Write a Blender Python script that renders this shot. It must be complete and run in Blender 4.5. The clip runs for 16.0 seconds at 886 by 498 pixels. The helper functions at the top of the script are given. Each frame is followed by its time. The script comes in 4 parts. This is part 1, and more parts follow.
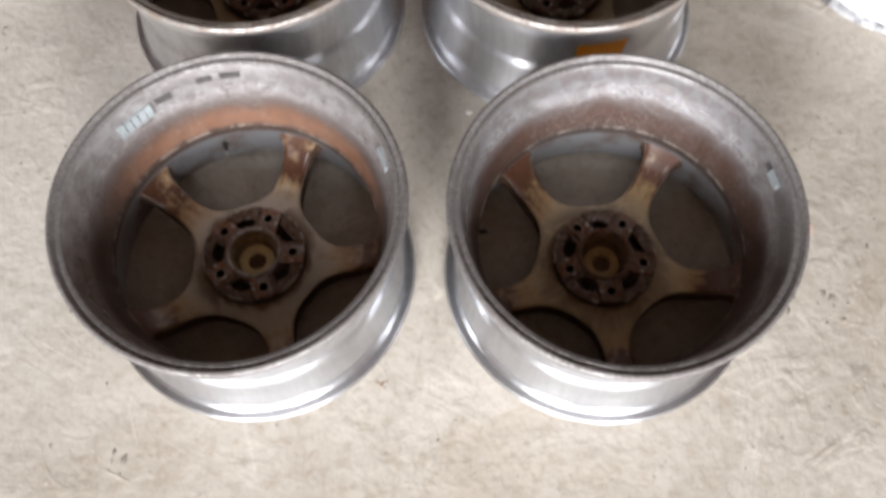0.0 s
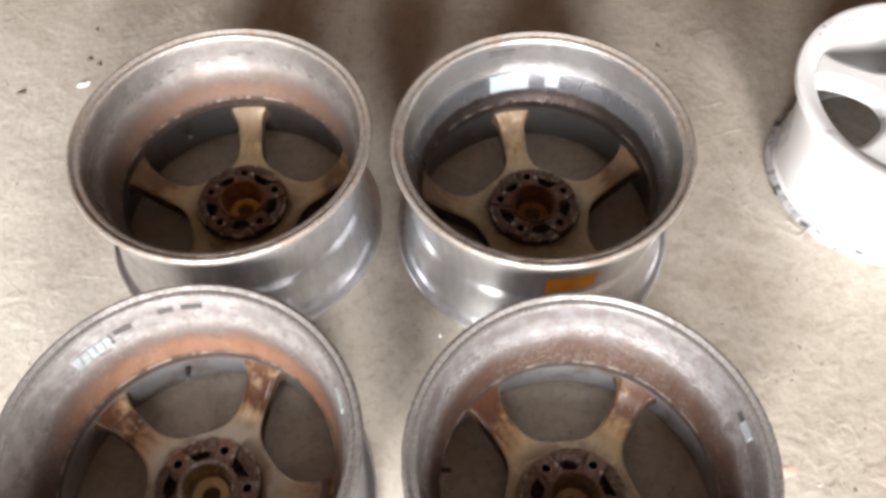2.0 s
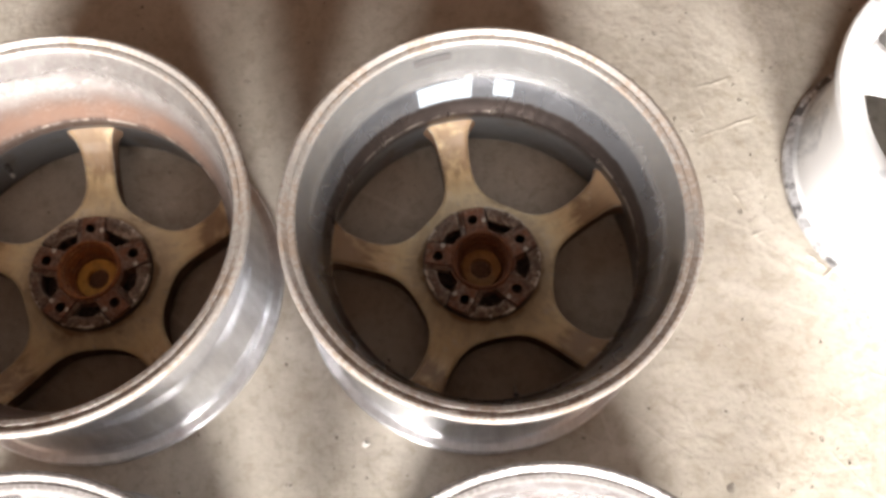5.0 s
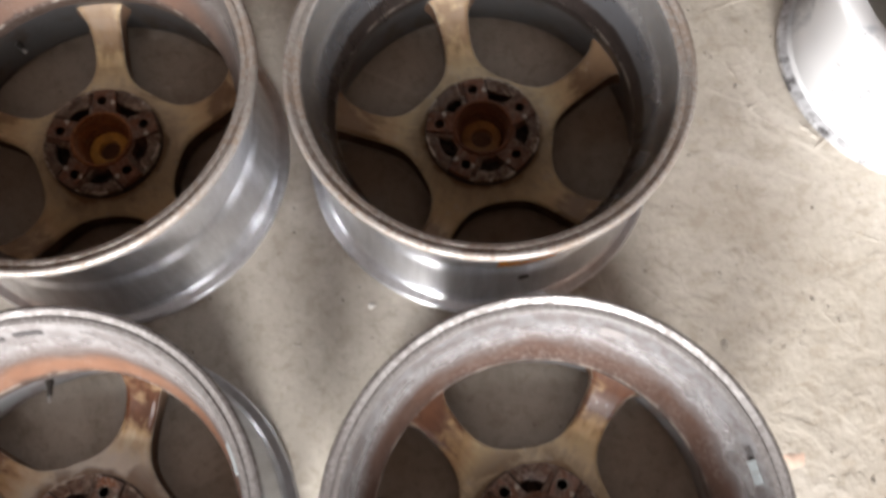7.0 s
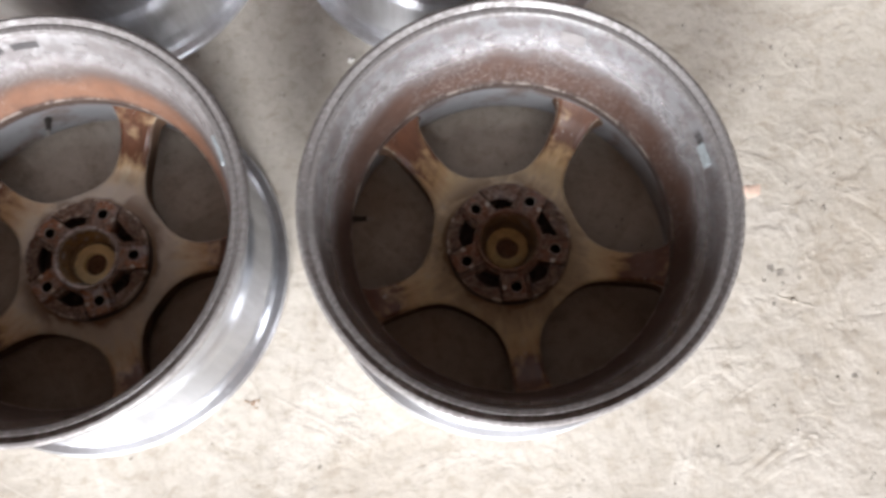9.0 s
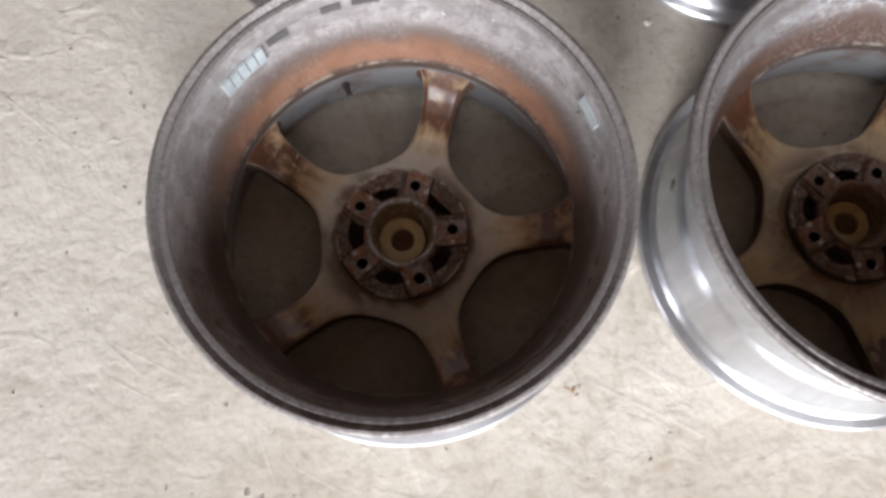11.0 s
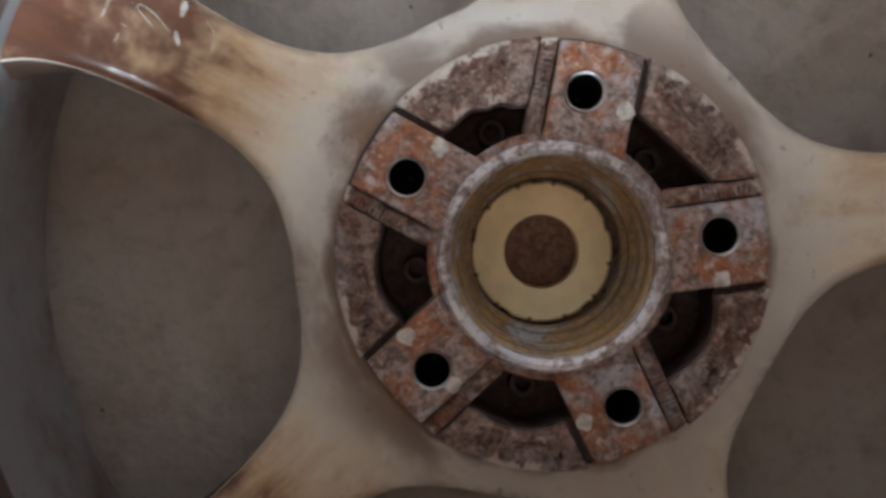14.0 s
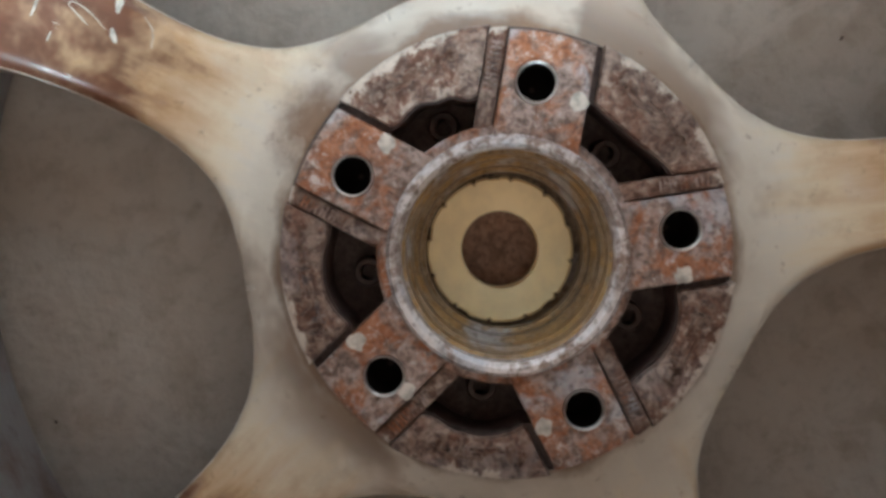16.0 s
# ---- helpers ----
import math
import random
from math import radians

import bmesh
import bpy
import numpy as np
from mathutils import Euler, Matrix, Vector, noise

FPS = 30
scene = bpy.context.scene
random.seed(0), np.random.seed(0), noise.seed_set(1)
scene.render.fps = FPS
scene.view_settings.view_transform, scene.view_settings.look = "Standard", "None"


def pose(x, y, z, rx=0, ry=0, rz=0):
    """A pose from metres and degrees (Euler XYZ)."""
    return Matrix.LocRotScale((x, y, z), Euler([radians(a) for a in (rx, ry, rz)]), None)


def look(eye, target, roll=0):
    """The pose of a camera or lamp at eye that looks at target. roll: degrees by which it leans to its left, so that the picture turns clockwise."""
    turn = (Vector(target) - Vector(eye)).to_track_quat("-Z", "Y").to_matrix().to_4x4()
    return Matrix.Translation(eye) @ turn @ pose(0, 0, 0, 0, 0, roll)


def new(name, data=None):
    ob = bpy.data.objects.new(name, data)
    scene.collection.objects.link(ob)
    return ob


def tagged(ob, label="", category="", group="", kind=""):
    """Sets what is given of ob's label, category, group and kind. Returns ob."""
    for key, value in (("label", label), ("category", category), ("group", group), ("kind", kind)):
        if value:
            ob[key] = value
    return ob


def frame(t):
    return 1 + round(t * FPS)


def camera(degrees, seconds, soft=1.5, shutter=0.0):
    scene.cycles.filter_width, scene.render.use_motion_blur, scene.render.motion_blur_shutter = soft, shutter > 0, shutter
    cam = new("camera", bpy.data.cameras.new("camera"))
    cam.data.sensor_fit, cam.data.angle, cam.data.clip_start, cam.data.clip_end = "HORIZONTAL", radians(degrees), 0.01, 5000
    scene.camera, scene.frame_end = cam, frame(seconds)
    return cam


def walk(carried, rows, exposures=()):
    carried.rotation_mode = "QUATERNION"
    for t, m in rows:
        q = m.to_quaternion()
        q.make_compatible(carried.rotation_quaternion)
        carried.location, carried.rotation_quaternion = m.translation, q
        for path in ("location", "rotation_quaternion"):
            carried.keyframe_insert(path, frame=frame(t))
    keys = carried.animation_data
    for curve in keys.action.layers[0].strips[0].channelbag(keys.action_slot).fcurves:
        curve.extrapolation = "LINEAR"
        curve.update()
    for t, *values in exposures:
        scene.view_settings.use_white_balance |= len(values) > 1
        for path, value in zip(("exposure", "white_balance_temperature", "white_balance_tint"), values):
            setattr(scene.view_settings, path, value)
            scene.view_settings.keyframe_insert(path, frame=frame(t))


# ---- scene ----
cam = camera(53.0, 16.0, soft=3.4, shutter=0.4)
PATH = [
    (0, 0.0098, -0.5659, 1.2722, 23.26, 0.01, 0.76),
    (0.5, 0.0201, -0.5632, 1.2964, 28.49, 0.38, 2.27),
    (1, 0.0279, -0.5408, 1.3055, 31.27, 0.24, 2.55),
    (1.5, 0.0563, -0.5114, 1.3082, 32.62, 0.40, 2.24),
    (2, 0.0800, -0.4411, 1.3001, 32.87, 0.38, 2.18),
    (2.5, 0.0912, -0.3038, 1.2682, 31.90, -0.03, 0.64),
    (3, 0.0869, -0.0654, 1.2186, 26.26, -0.65, -2.05),
    (3.5, 0.1205, 0.0298, 1.1681, 21.32, -0.78, -3.19),
    (6, 0.1238, 0.0718, 1.1397, 19.35, -0.55, 0.48),
    (6.5, 0.1031, 0.0175, 1.1397, 18.14, -0.40, -0.14),
    (7, 0.1254, -0.0631, 1.1326, 18.06, -0.25, -1.18),
    (7.5, 0.1700, -0.1807, 1.1220, 17.07, 0.28, -1.50),
    (8, 0.1966, -0.2691, 1.1184, 14.77, 0.27, -1.11),
    (8.5, 0.1997, -0.3035, 1.1203, 14.17, 0.32, -1.26),
    (9, 0.1534, -0.3348, 1.1221, 14.51, 0.17, -1.96),
    (9.5, 0.0280, -0.3647, 1.1278, 15.40, -0.30, -2.44),
    (10, -0.1321, -0.3755, 1.1102, 15.24, 0.18, -2.31),
    (10.2, -0.2042, -0.3730, 1.0955, 15.02, -0.24, -2.18),
    (12.3, -0.2476, -0.1834, 0.8286, 10.55, 2.64, -1.21),
    (12.5, -0.2606, -0.1618, 0.7673, 9.38, 2.60, -0.20),
    (13, -0.2725, -0.0864, 0.6165, 3.93, 3.26, 0.52),
    (13.2, -0.2873, -0.0623, 0.5613, 2.09, 2.96, -1.28),
    (13.5, -0.3043, -0.0431, 0.4648, -0.22, 1.44, -4.07),
    (13.6, -0.3079, -0.0397, 0.4433, -1.10, 1.39, -4.54),
    (14, -0.3019, -0.0360, 0.3778, -3.28, 1.59, -5.86),
    (14.5, -0.2878, -0.0312, 0.3647, -3.75, 1.42, -6.67),
    (15, -0.2837, -0.0311, 0.3620, -3.93, 1.86, -7.13),
    (15.5, -0.2803, -0.0352, 0.3624, -3.69, 1.94, -7.29),
    (16, -0.2849, -0.0367, 0.3645, -3.68, 1.65, -7.07),
]
EXPOSURES = [(0.0, -0.1, 6300, 12), (0.5, 0.15, 6450, 12), (1.0, 0.3, 6500, 12), (2.0, 0.5, 6650, 12), (2.5, 0.5, 6750, 12), (3.5, 0.8, 6850, 12), (6.0, 1.15, 6700, 12), (6.5, 0.68, 6600, 12), (7.5, 0.36, 6400, 12), (8.0, 0.25, 6250, 12),
             (9.0, 0.22, 6150, 12), (10.2, -0.02, 6150, 12), (12.5, -0.10, 6300, 11), (13.0, 1.0, 5850, 6), (13.5, 1.35, 5550, -4), (14.0, 1.68, 5300, 0), (14.5, 1.78, 5300, 0), (15.1, 2.12, 5300, -2), (15.5, 2.14, 5300, -5), (16.0, 2.28, 5200, -6)]
walk(cam, [(t, pose(*p)) for t, *p in PATH], EXPOSURES)

# ---- light: an open garage door behind the camera, sky beyond it ----
world = bpy.data.worlds.new("sky")
scene.world = world
world.use_nodes = True
wn = world.node_tree.nodes
sky = wn.new("ShaderNodeTexSky")
sky.sky_type = "NISHITA"
sky.sun_disc = False
sky.sun_elevation = radians(50)
sky.sun_rotation = radians(20)
wn["Background"].inputs["Strength"].default_value = 0.1
world.node_tree.links.new(sky.outputs["Color"], wn["Background"].inputs["Color"])

# daylight through the open front, split into two bays by an added pillar
for lamp_x, power in ((-1.6, 600), (1.35, 575)):
    door_light = bpy.data.lights.new("door_daylight", "AREA")
    door_light.shape = "RECTANGLE"
    door_light.size, door_light.size_y = 1.45, 2.7
    door_light.energy = power
    door_light.color = (1.0, 0.985, 0.965)
    lamp = new("door_daylight", door_light)
    lamp.matrix_world = look((lamp_x, -5.15, 2.25), (lamp_x, 0.0, 2.25))


# ---- helpers of this scene ----
def part(name, bm, materials, parent=None, label="", sharp=35):
    """Links a bmesh (or a mesh) as one object under a thing or part."""
    if isinstance(bm, bmesh.types.BMesh):
        me = bpy.data.meshes.new(name)
        bmesh.ops.recalc_face_normals(bm, faces=bm.faces)
        bm.to_mesh(me)
        bm.free()
        me.polygons.foreach_set("use_smooth", [True] * len(me.polygons))
        me.set_sharp_from_angle(angle=radians(sharp))
    else:
        me = bm
    mats = materials if isinstance(materials, (list, tuple)) else [materials]
    if len(me.materials) == 0:
        for m in mats:
            me.materials.append(m)
    ob = new(name, me)
    for slot, m in zip(ob.material_slots, mats):
        slot.link = "OBJECT"
        slot.material = m
    if parent is not None:
        ob.parent = parent
    if label:
        tagged(ob, label)
    return ob


def thing(name, x, y, z, rz, label, category, group=""):
    ob = new(name)
    ob.matrix_world = pose(x, y, z, 0, 0, rz)
    ob.empty_display_size = 0.05
    return tagged(ob, label, category, group)


def lathe(profile, n=144, closed=True, split=None):
    """A body of revolution about z. Faces from profile step split on take material 1."""
    bm = bmesh.new()
    rings = []
    for r, z in profile:
        rings.append([bm.verts.new((r * math.cos(2 * math.pi * i / n), r * math.sin(2 * math.pi * i / n), z)) for i in range(n)])
    steps = len(profile) if closed else len(profile) - 1
    for k in range(steps):
        a, b = rings[k], rings[(k + 1) % len(rings)]
        for i in range(n):
            f = bm.faces.new((a[i], a[(i + 1) % n], b[(i + 1) % n], b[i]))
            if split is not None:
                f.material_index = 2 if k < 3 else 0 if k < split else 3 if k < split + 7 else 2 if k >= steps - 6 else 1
    return bm


def disc(r, z, n=64):
    bm = bmesh.new()
    bm.faces.new([bm.verts.new((r * math.cos(2 * math.pi * i / n), r * math.sin(2 * math.pi * i / n), z)) for i in range(n)])
    return bm


def smooth_curve(points, per=6):
    """Catmull-Rom through points."""
    out = []
    p = [Vector(points[0]) * 2 - Vector(points[1])] + [Vector(q) for q in points] + [Vector(points[-1]) * 2 - Vector(points[-2])]
    for i in range(1, len(p) - 2):
        for k in range(per):
            t = k / per
            out.append(tuple(0.5 * ((2 * p[i]) + (p[i + 1] - p[i - 1]) * t + (2 * p[i - 1] - 5 * p[i] + 4 * p[i + 1] - p[i + 2]) * t * t
                                    + (3 * p[i] - p[i - 1] - 3 * p[i + 1] + p[i + 2]) * t ** 3)))
    out.append(tuple(points[-1]))
    return out


def plate(outline, holes, z0, z1, bevel=0.0):
    """A flat prism with round holes, from z0 up to z1."""
    bm = bmesh.new()
    edges = []
    for loop in [outline] + holes:
        vs = [bm.verts.new((x, y, z1)) for x, y in loop]
        edges += [bm.edges.new((vs[i], vs[(i + 1) % len(vs)])) for i in range(len(vs))]
    bmesh.ops.triangle_fill(bm, use_beauty=True, use_dissolve=False, edges=edges)
    rim = [e for e in bm.edges if e.is_boundary]
    g = bmesh.ops.extrude_edge_only(bm, edges=rim)
    for v in [q for q in g["geom"] if isinstance(q, bmesh.types.BMVert)]:
        v.co.z = z0
    if bevel:
        bm.normal_update()
        top = [e for e in bm.edges if len(e.link_faces) == 2 and all(abs(v.co.z - z1) < 1e-6 for v in e.verts)
               and abs(e.link_faces[0].normal.dot(e.link_faces[1].normal)) < 0.5]
        bmesh.ops.bevel(bm, geom=top, offset=bevel, segments=2, profile=0.5, affect="EDGES")
    return bm


def box(x0, y0, z0, x1, y1, z1, bevel=0.0):
    bm = bmesh.new()
    bmesh.ops.create_cube(bm, size=1)
    for v in bm.verts:
        v.co = Vector(((x0 + x1) / 2 + v.co.x * (x1 - x0), (y0 + y1) / 2 + v.co.y * (y1 - y0), (z0 + z1) / 2 + v.co.z * (z1 - z0)))
    if bevel:
        bmesh.ops.bevel(bm, geom=bm.edges[:], offset=bevel, segments=2, affect="EDGES")
    return bm


# ---- materials ----
class Nodes:
    """A node material under construction."""

    def __init__(self, name):
        self.mat = bpy.data.materials.new(name)
        self.mat.use_nodes = True
        self.t = self.mat.node_tree
        self.b = self.t.nodes["Principled BSDF"]
        self.coord = self.t.nodes.new("ShaderNodeTexCoord").outputs["Object"]
        self.rand = self.t.nodes.new("ShaderNodeObjectInfo").outputs["Random"]

    def link(self, a, socket):
        if isinstance(a, (int, float)):
            socket.default_value = a
        elif isinstance(a, tuple):
            socket.default_value = (*a, 1.0) if len(socket.default_value) == 4 and len(a) == 3 else a
        else:
            self.t.links.new(a, socket)

    def math(self, op, a, b=0.0, clamp=False):
        n = self.t.nodes.new("ShaderNodeMath")
        n.operation = op
        n.use_clamp = clamp
        self.link(a, n.inputs[0])
        self.link(b, n.inputs[1])
        return n.outputs[0]

    def vec(self, op, a, b):
        n = self.t.nodes.new("ShaderNodeVectorMath")
        n.operation = op
        self.link(a, n.inputs[0])
        self.link(b, n.inputs[1])
        return n.outputs["Value"] if op == "LENGTH" else n.outputs["Vector"]

    def shifted(self, amount=10.0):
        """Object coordinates, moved by chance from object to object."""
        c = self.t.nodes.new("ShaderNodeCombineXYZ")
        v = self.math("MULTIPLY", self.rand, amount)
        for i in range(3):
            self.link(v, c.inputs[i])
        return self.vec("ADD", self.coord, c.outputs[0])

    def noise(self, scale, detail=4.0, rough=0.6, vector=None, distortion=0.0):
        n = self.t.nodes.new("ShaderNodeTexNoise")
        n.inputs["Scale"].default_value = scale
        n.inputs["Detail"].default_value = detail
        n.inputs["Roughness"].default_value = rough
        n.inputs["Distortion"].default_value = distortion
        self.link(self.coord if vector is None else vector, n.inputs["Vector"])
        return n.outputs["Fac"]

    def voronoi(self, scale, vector=None):
        n = self.t.nodes.new("ShaderNodeTexVoronoi")
        n.inputs["Scale"].default_value = scale
        self.link(self.coord if vector is None else vector, n.inputs["Vector"])
        return n.outputs["Distance"]

    def ramp(self, a, lo, hi):
        """0 below lo, 1 above hi, smooth between; the other way round where lo is above hi."""
        n = self.t.nodes.new("ShaderNodeMapRange")
        n.interpolation_type = "SMOOTHSTEP"
        self.link(a, n.inputs["Value"])
        if lo < hi:
            v = (lo, hi, 0.0, 1.0)
        else:
            v = (hi, lo, 1.0, 0.0)
        for k, q in zip(("From Min", "From Max", "To Min", "To Max"), v):
            n.inputs[k].default_value = q
        return n.outputs[0]

    def mix(self, f, a, b):
        n = self.t.nodes.new("ShaderNodeMix")
        n.data_type = "RGBA"
        self.link(f, n.inputs["Factor"])
        self.link(a, n.inputs[6])
        self.link(b, n.inputs[7])
        return n.outputs[2]

    def blend(self, f, a, b):
        n = self.t.nodes.new("ShaderNodeMix")
        self.link(f, n.inputs[0])
        self.link(a, n.inputs[2])
        self.link(b, n.inputs[3])
        return n.outputs[0]

    def radius(self):
        return self.vec("LENGTH", self.vec("MULTIPLY", self.coord, (1.0, 1.0, 0.0)), (0.0, 0.0, 0.0))

    def height(self):
        n = self.t.nodes.new("ShaderNodeSeparateXYZ")
        self.link(self.coord, n.inputs[0])
        return n.outputs[2]

    def bump(self, h, strength, distance):
        n = self.t.nodes.new("ShaderNodeBump")
        n.inputs["Strength"].default_value = strength
        n.inputs["Distance"].default_value = distance
        self.link(h, n.inputs["Height"])
        if self.b.inputs["Normal"].is_linked:
            self.link(self.b.inputs["Normal"].links[0].from_socket, n.inputs["Normal"])
        self.link(n.outputs[0], self.b.inputs["Normal"])

    def set(self, color=None, rough=None, metal=None, spec=None):
        for v, k in ((color, "Base Color"), (rough, "Roughness"), (metal, "Metallic"), (spec, "Specular IOR Level")):
            if v is not None:
                self.link(v, self.b.inputs[k])
        return self.mat


def concrete():
    """Trowelled slab: cloudy greys, pale smears, thin trowel lines, crumbs and pits."""
    m = Nodes("worn_concrete")
    big = m.noise(1.3, 5, 0.6, distortion=0.3)
    mid = m.noise(6.5, 6, 0.62, distortion=0.4)
    small = m.noise(26.0, 5, 0.6, distortion=0.3)
    fine = m.noise(190.0, 3, 0.6)
    c = m.mix(m.ramp(big, 0.34, 0.66), (0.452, 0.413, 0.353), (0.517, 0.480, 0.420))
    c = m.mix(m.math("MULTIPLY", m.ramp(m.noise(2.1, 5, 0.65, distortion=0.6), 0.50, 0.70), 0.26), c, (0.385, 0.315, 0.230))
    c = m.mix(m.math("MULTIPLY", m.ramp(mid, 0.46, 0.66), 0.32), c, (0.325, 0.280, 0.225))
    c = m.mix(m.math("MULTIPLY", m.ramp(small, 0.50, 0.70), 0.26), c, (0.598, 0.558, 0.500))
    c = m.mix(m.math("MULTIPLY", m.ramp(m.noise(42.0, 5, 0.65, distortion=0.4), 0.48, 0.64), 0.30), c, (0.265, 0.205, 0.140))
    smear = m.math("MULTIPLY", m.ramp(m.noise(3.4, 6, 0.66, distortion=0.9), 0.54, 0.60), 0.4)
    c = m.mix(smear, c, (0.618, 0.580, 0.520))
    pale = m.vec("LENGTH", m.vec("MULTIPLY", m.vec("SUBTRACT", m.coord, (-0.88, 0.25, 0.0)), (1.0, 0.55, 0.0)), (0.0, 0.0, 0.0))
    pale = m.ramp(m.math("ADD", pale, m.math("MULTIPLY", m.math("SUBTRACT", mid, 0.5), 0.5)), 0.62, 0.22)
    c = m.mix(m.math("MULTIPLY", pale, 0.5), c, (0.640, 0.620, 0.570))  # brighter left floor, its light put into a paler tone
    scratch = 0.0
    for turn, scale in ((0.5, (3.0, 60.0, 1.0)), (-0.9, (70.0, 3.5, 1.0)), (1.25, (2.2, 38.0, 1.0))):
        rot = m.t.nodes.new("ShaderNodeVectorRotate")
        rot.rotation_type = "Z_AXIS"
        rot.inputs["Angle"].default_value = turn
        m.link(m.coord, rot.inputs["Vector"])
        lines = m.ramp(m.noise(1.0, 2, 0.5, m.vec("MULTIPLY", rot.outputs[0], scale), 0.3), 0.70, 0.74)
        scratch = m.math("MAXIMUM", scratch, lines)
    c = m.mix(m.math("MULTIPLY", scratch, 0.30), c, (0.638, 0.600, 0.538))
    c = m.mix(m.math("MULTIPLY", m.ramp(fine, 0.50, 0.8), 0.26), c, (0.226, 0.195, 0.158))
    c = m.mix(m.math("MULTIPLY", m.ramp(m.noise(85.0, 4, 0.6, distortion=0.3), 0.50, 0.68), 0.24), c, (0.253, 0.215, 0.164))
    pits = m.math("MULTIPLY", m.ramp(m.voronoi(38.0), 0.11, 0.04), m.ramp(m.noise(7.0, 3, 0.6), 0.52, 0.62))
    c = m.mix(m.math("MULTIPLY", pits, 0.4), c, (0.120, 0.100, 0.078))
    crumbs = m.math("MULTIPLY", m.ramp(m.voronoi(52.0, m.vec("ADD", m.coord, (3.1, 1.7, 0.4))), 0.22, 0.06), m.ramp(m.noise(4.5, 4, 0.6), 0.50, 0.62))
    c = m.mix(m.math("MULTIPLY", crumbs, 0.35), c, (0.638, 0.590, 0.518))
    m.set(c, m.blend(mid, 0.50, 0.75), 0.0, 0.35)
    # broad waves, then lifted flakes and thin trowel ridges in rough patches
    patch_a = m.ramp(m.noise(2.3, 3, 0.5), 0.44, 0.60)
    patch_b = m.ramp(m.noise(1.9, 3, 0.5, m.vec("ADD", m.coord, (5.3, 2.2, 0.0))), 0.47, 0.60)
    m.bump(m.noise(3.2, 6, 0.55, distortion=0.5), 0.5, 0.014)
    flakes = m.math("MULTIPLY", patch_a, m.ramp(m.noise(11.0, 4, 0.55, distortion=0.9), 0.50, 0.60))
    m.bump(flakes, 0.38, 0.0018)
    ridge = m.math("ABSOLUTE", m.math("SUBTRACT", m.noise(5.5, 3, 0.5, distortion=1.4), 0.5))
    ridge = m.math("MULTIPLY", m.ramp(ridge, 0.030, 0.004), m.math("MULTIPLY", patch_b, m.ramp(m.noise(16.0, 3, 0.5), 0.42, 0.58)))
    m.bump(ridge, 0.25, 0.0013)
    m.bump(m.math("ADD", smear, m.math("MULTIPLY", scratch, 0.3)), 0.35, 0.0022)
    m.bump(small, 0.55, 0.0036)
    m.bump(crumbs, 0.35, 0.0014)
    m.bump(m.noise(70.0, 3, 0.6), 0.45, 0.0022)
    m.bump(m.math("SUBTRACT", m.math("MULTIPLY", fine, 0.5), pits), 0.45, 0.0018)
    return m.mat


def polished(name, tone=0.74, lo=0.16, hi=0.34, dull=0.2, metal=1.0, haze_tone=(0.40, 0.38, 0.36), streak=0.0):
    """Bright machined aluminium with fine rings, haze and grime."""
    m = Nodes(name)
    v = m.shifted()
    rings = m.noise(3.0, 3, 0.6, m.vec("MULTIPLY", v, (2.0, 2.0, 120.0)))
    haze = m.noise(16.0, 5, 0.65, v)
    c = m.mix(m.math("MULTIPLY", m.ramp(haze, 0.45, 0.75), dull * 2), (tone * 0.97, tone * 0.99, tone * 1.03), haze_tone)
    c = m.mix(m.math("MULTIPLY", m.ramp(m.noise(70.0, 3, 0.6, v), 0.62, 0.75), dull), c, (0.16, 0.15, 0.14))
    rough = m.blend(haze, lo, hi)
    if streak:  # streaky reflections down the barrel, painted as darker tone
        streak_tone = m.ramp(m.noise(1.0, 4, 0.65, m.vec("MULTIPLY", v, (60.0, 60.0, 3.0))), 0.35, 0.65)
        c = m.mix(m.math("MULTIPLY", streak_tone, streak), c, (tone * 0.45, tone * 0.45, tone * 0.46))
        rough = m.math("ADD", rough, m.math("MULTIPLY", streak_tone, 0.06))
    m.set(c, rough, metal)
    tan = m.t.nodes.new("ShaderNodeTangent")
    tan.direction_type = "RADIAL"
    tan.axis = "Z"
    m.link(tan.outputs[0], m.b.inputs["Tangent"])
    m.b.inputs["Anisotropic"].default_value = 0.6
    m.b.inputs["Anisotropic Rotation"].default_value = 0.25
    m.bump(rings, 0.35, 0.0014)
    m.bump(m.noise(90.0, 3, 0.5, v), 0.06, 0.001)
    return m.mat


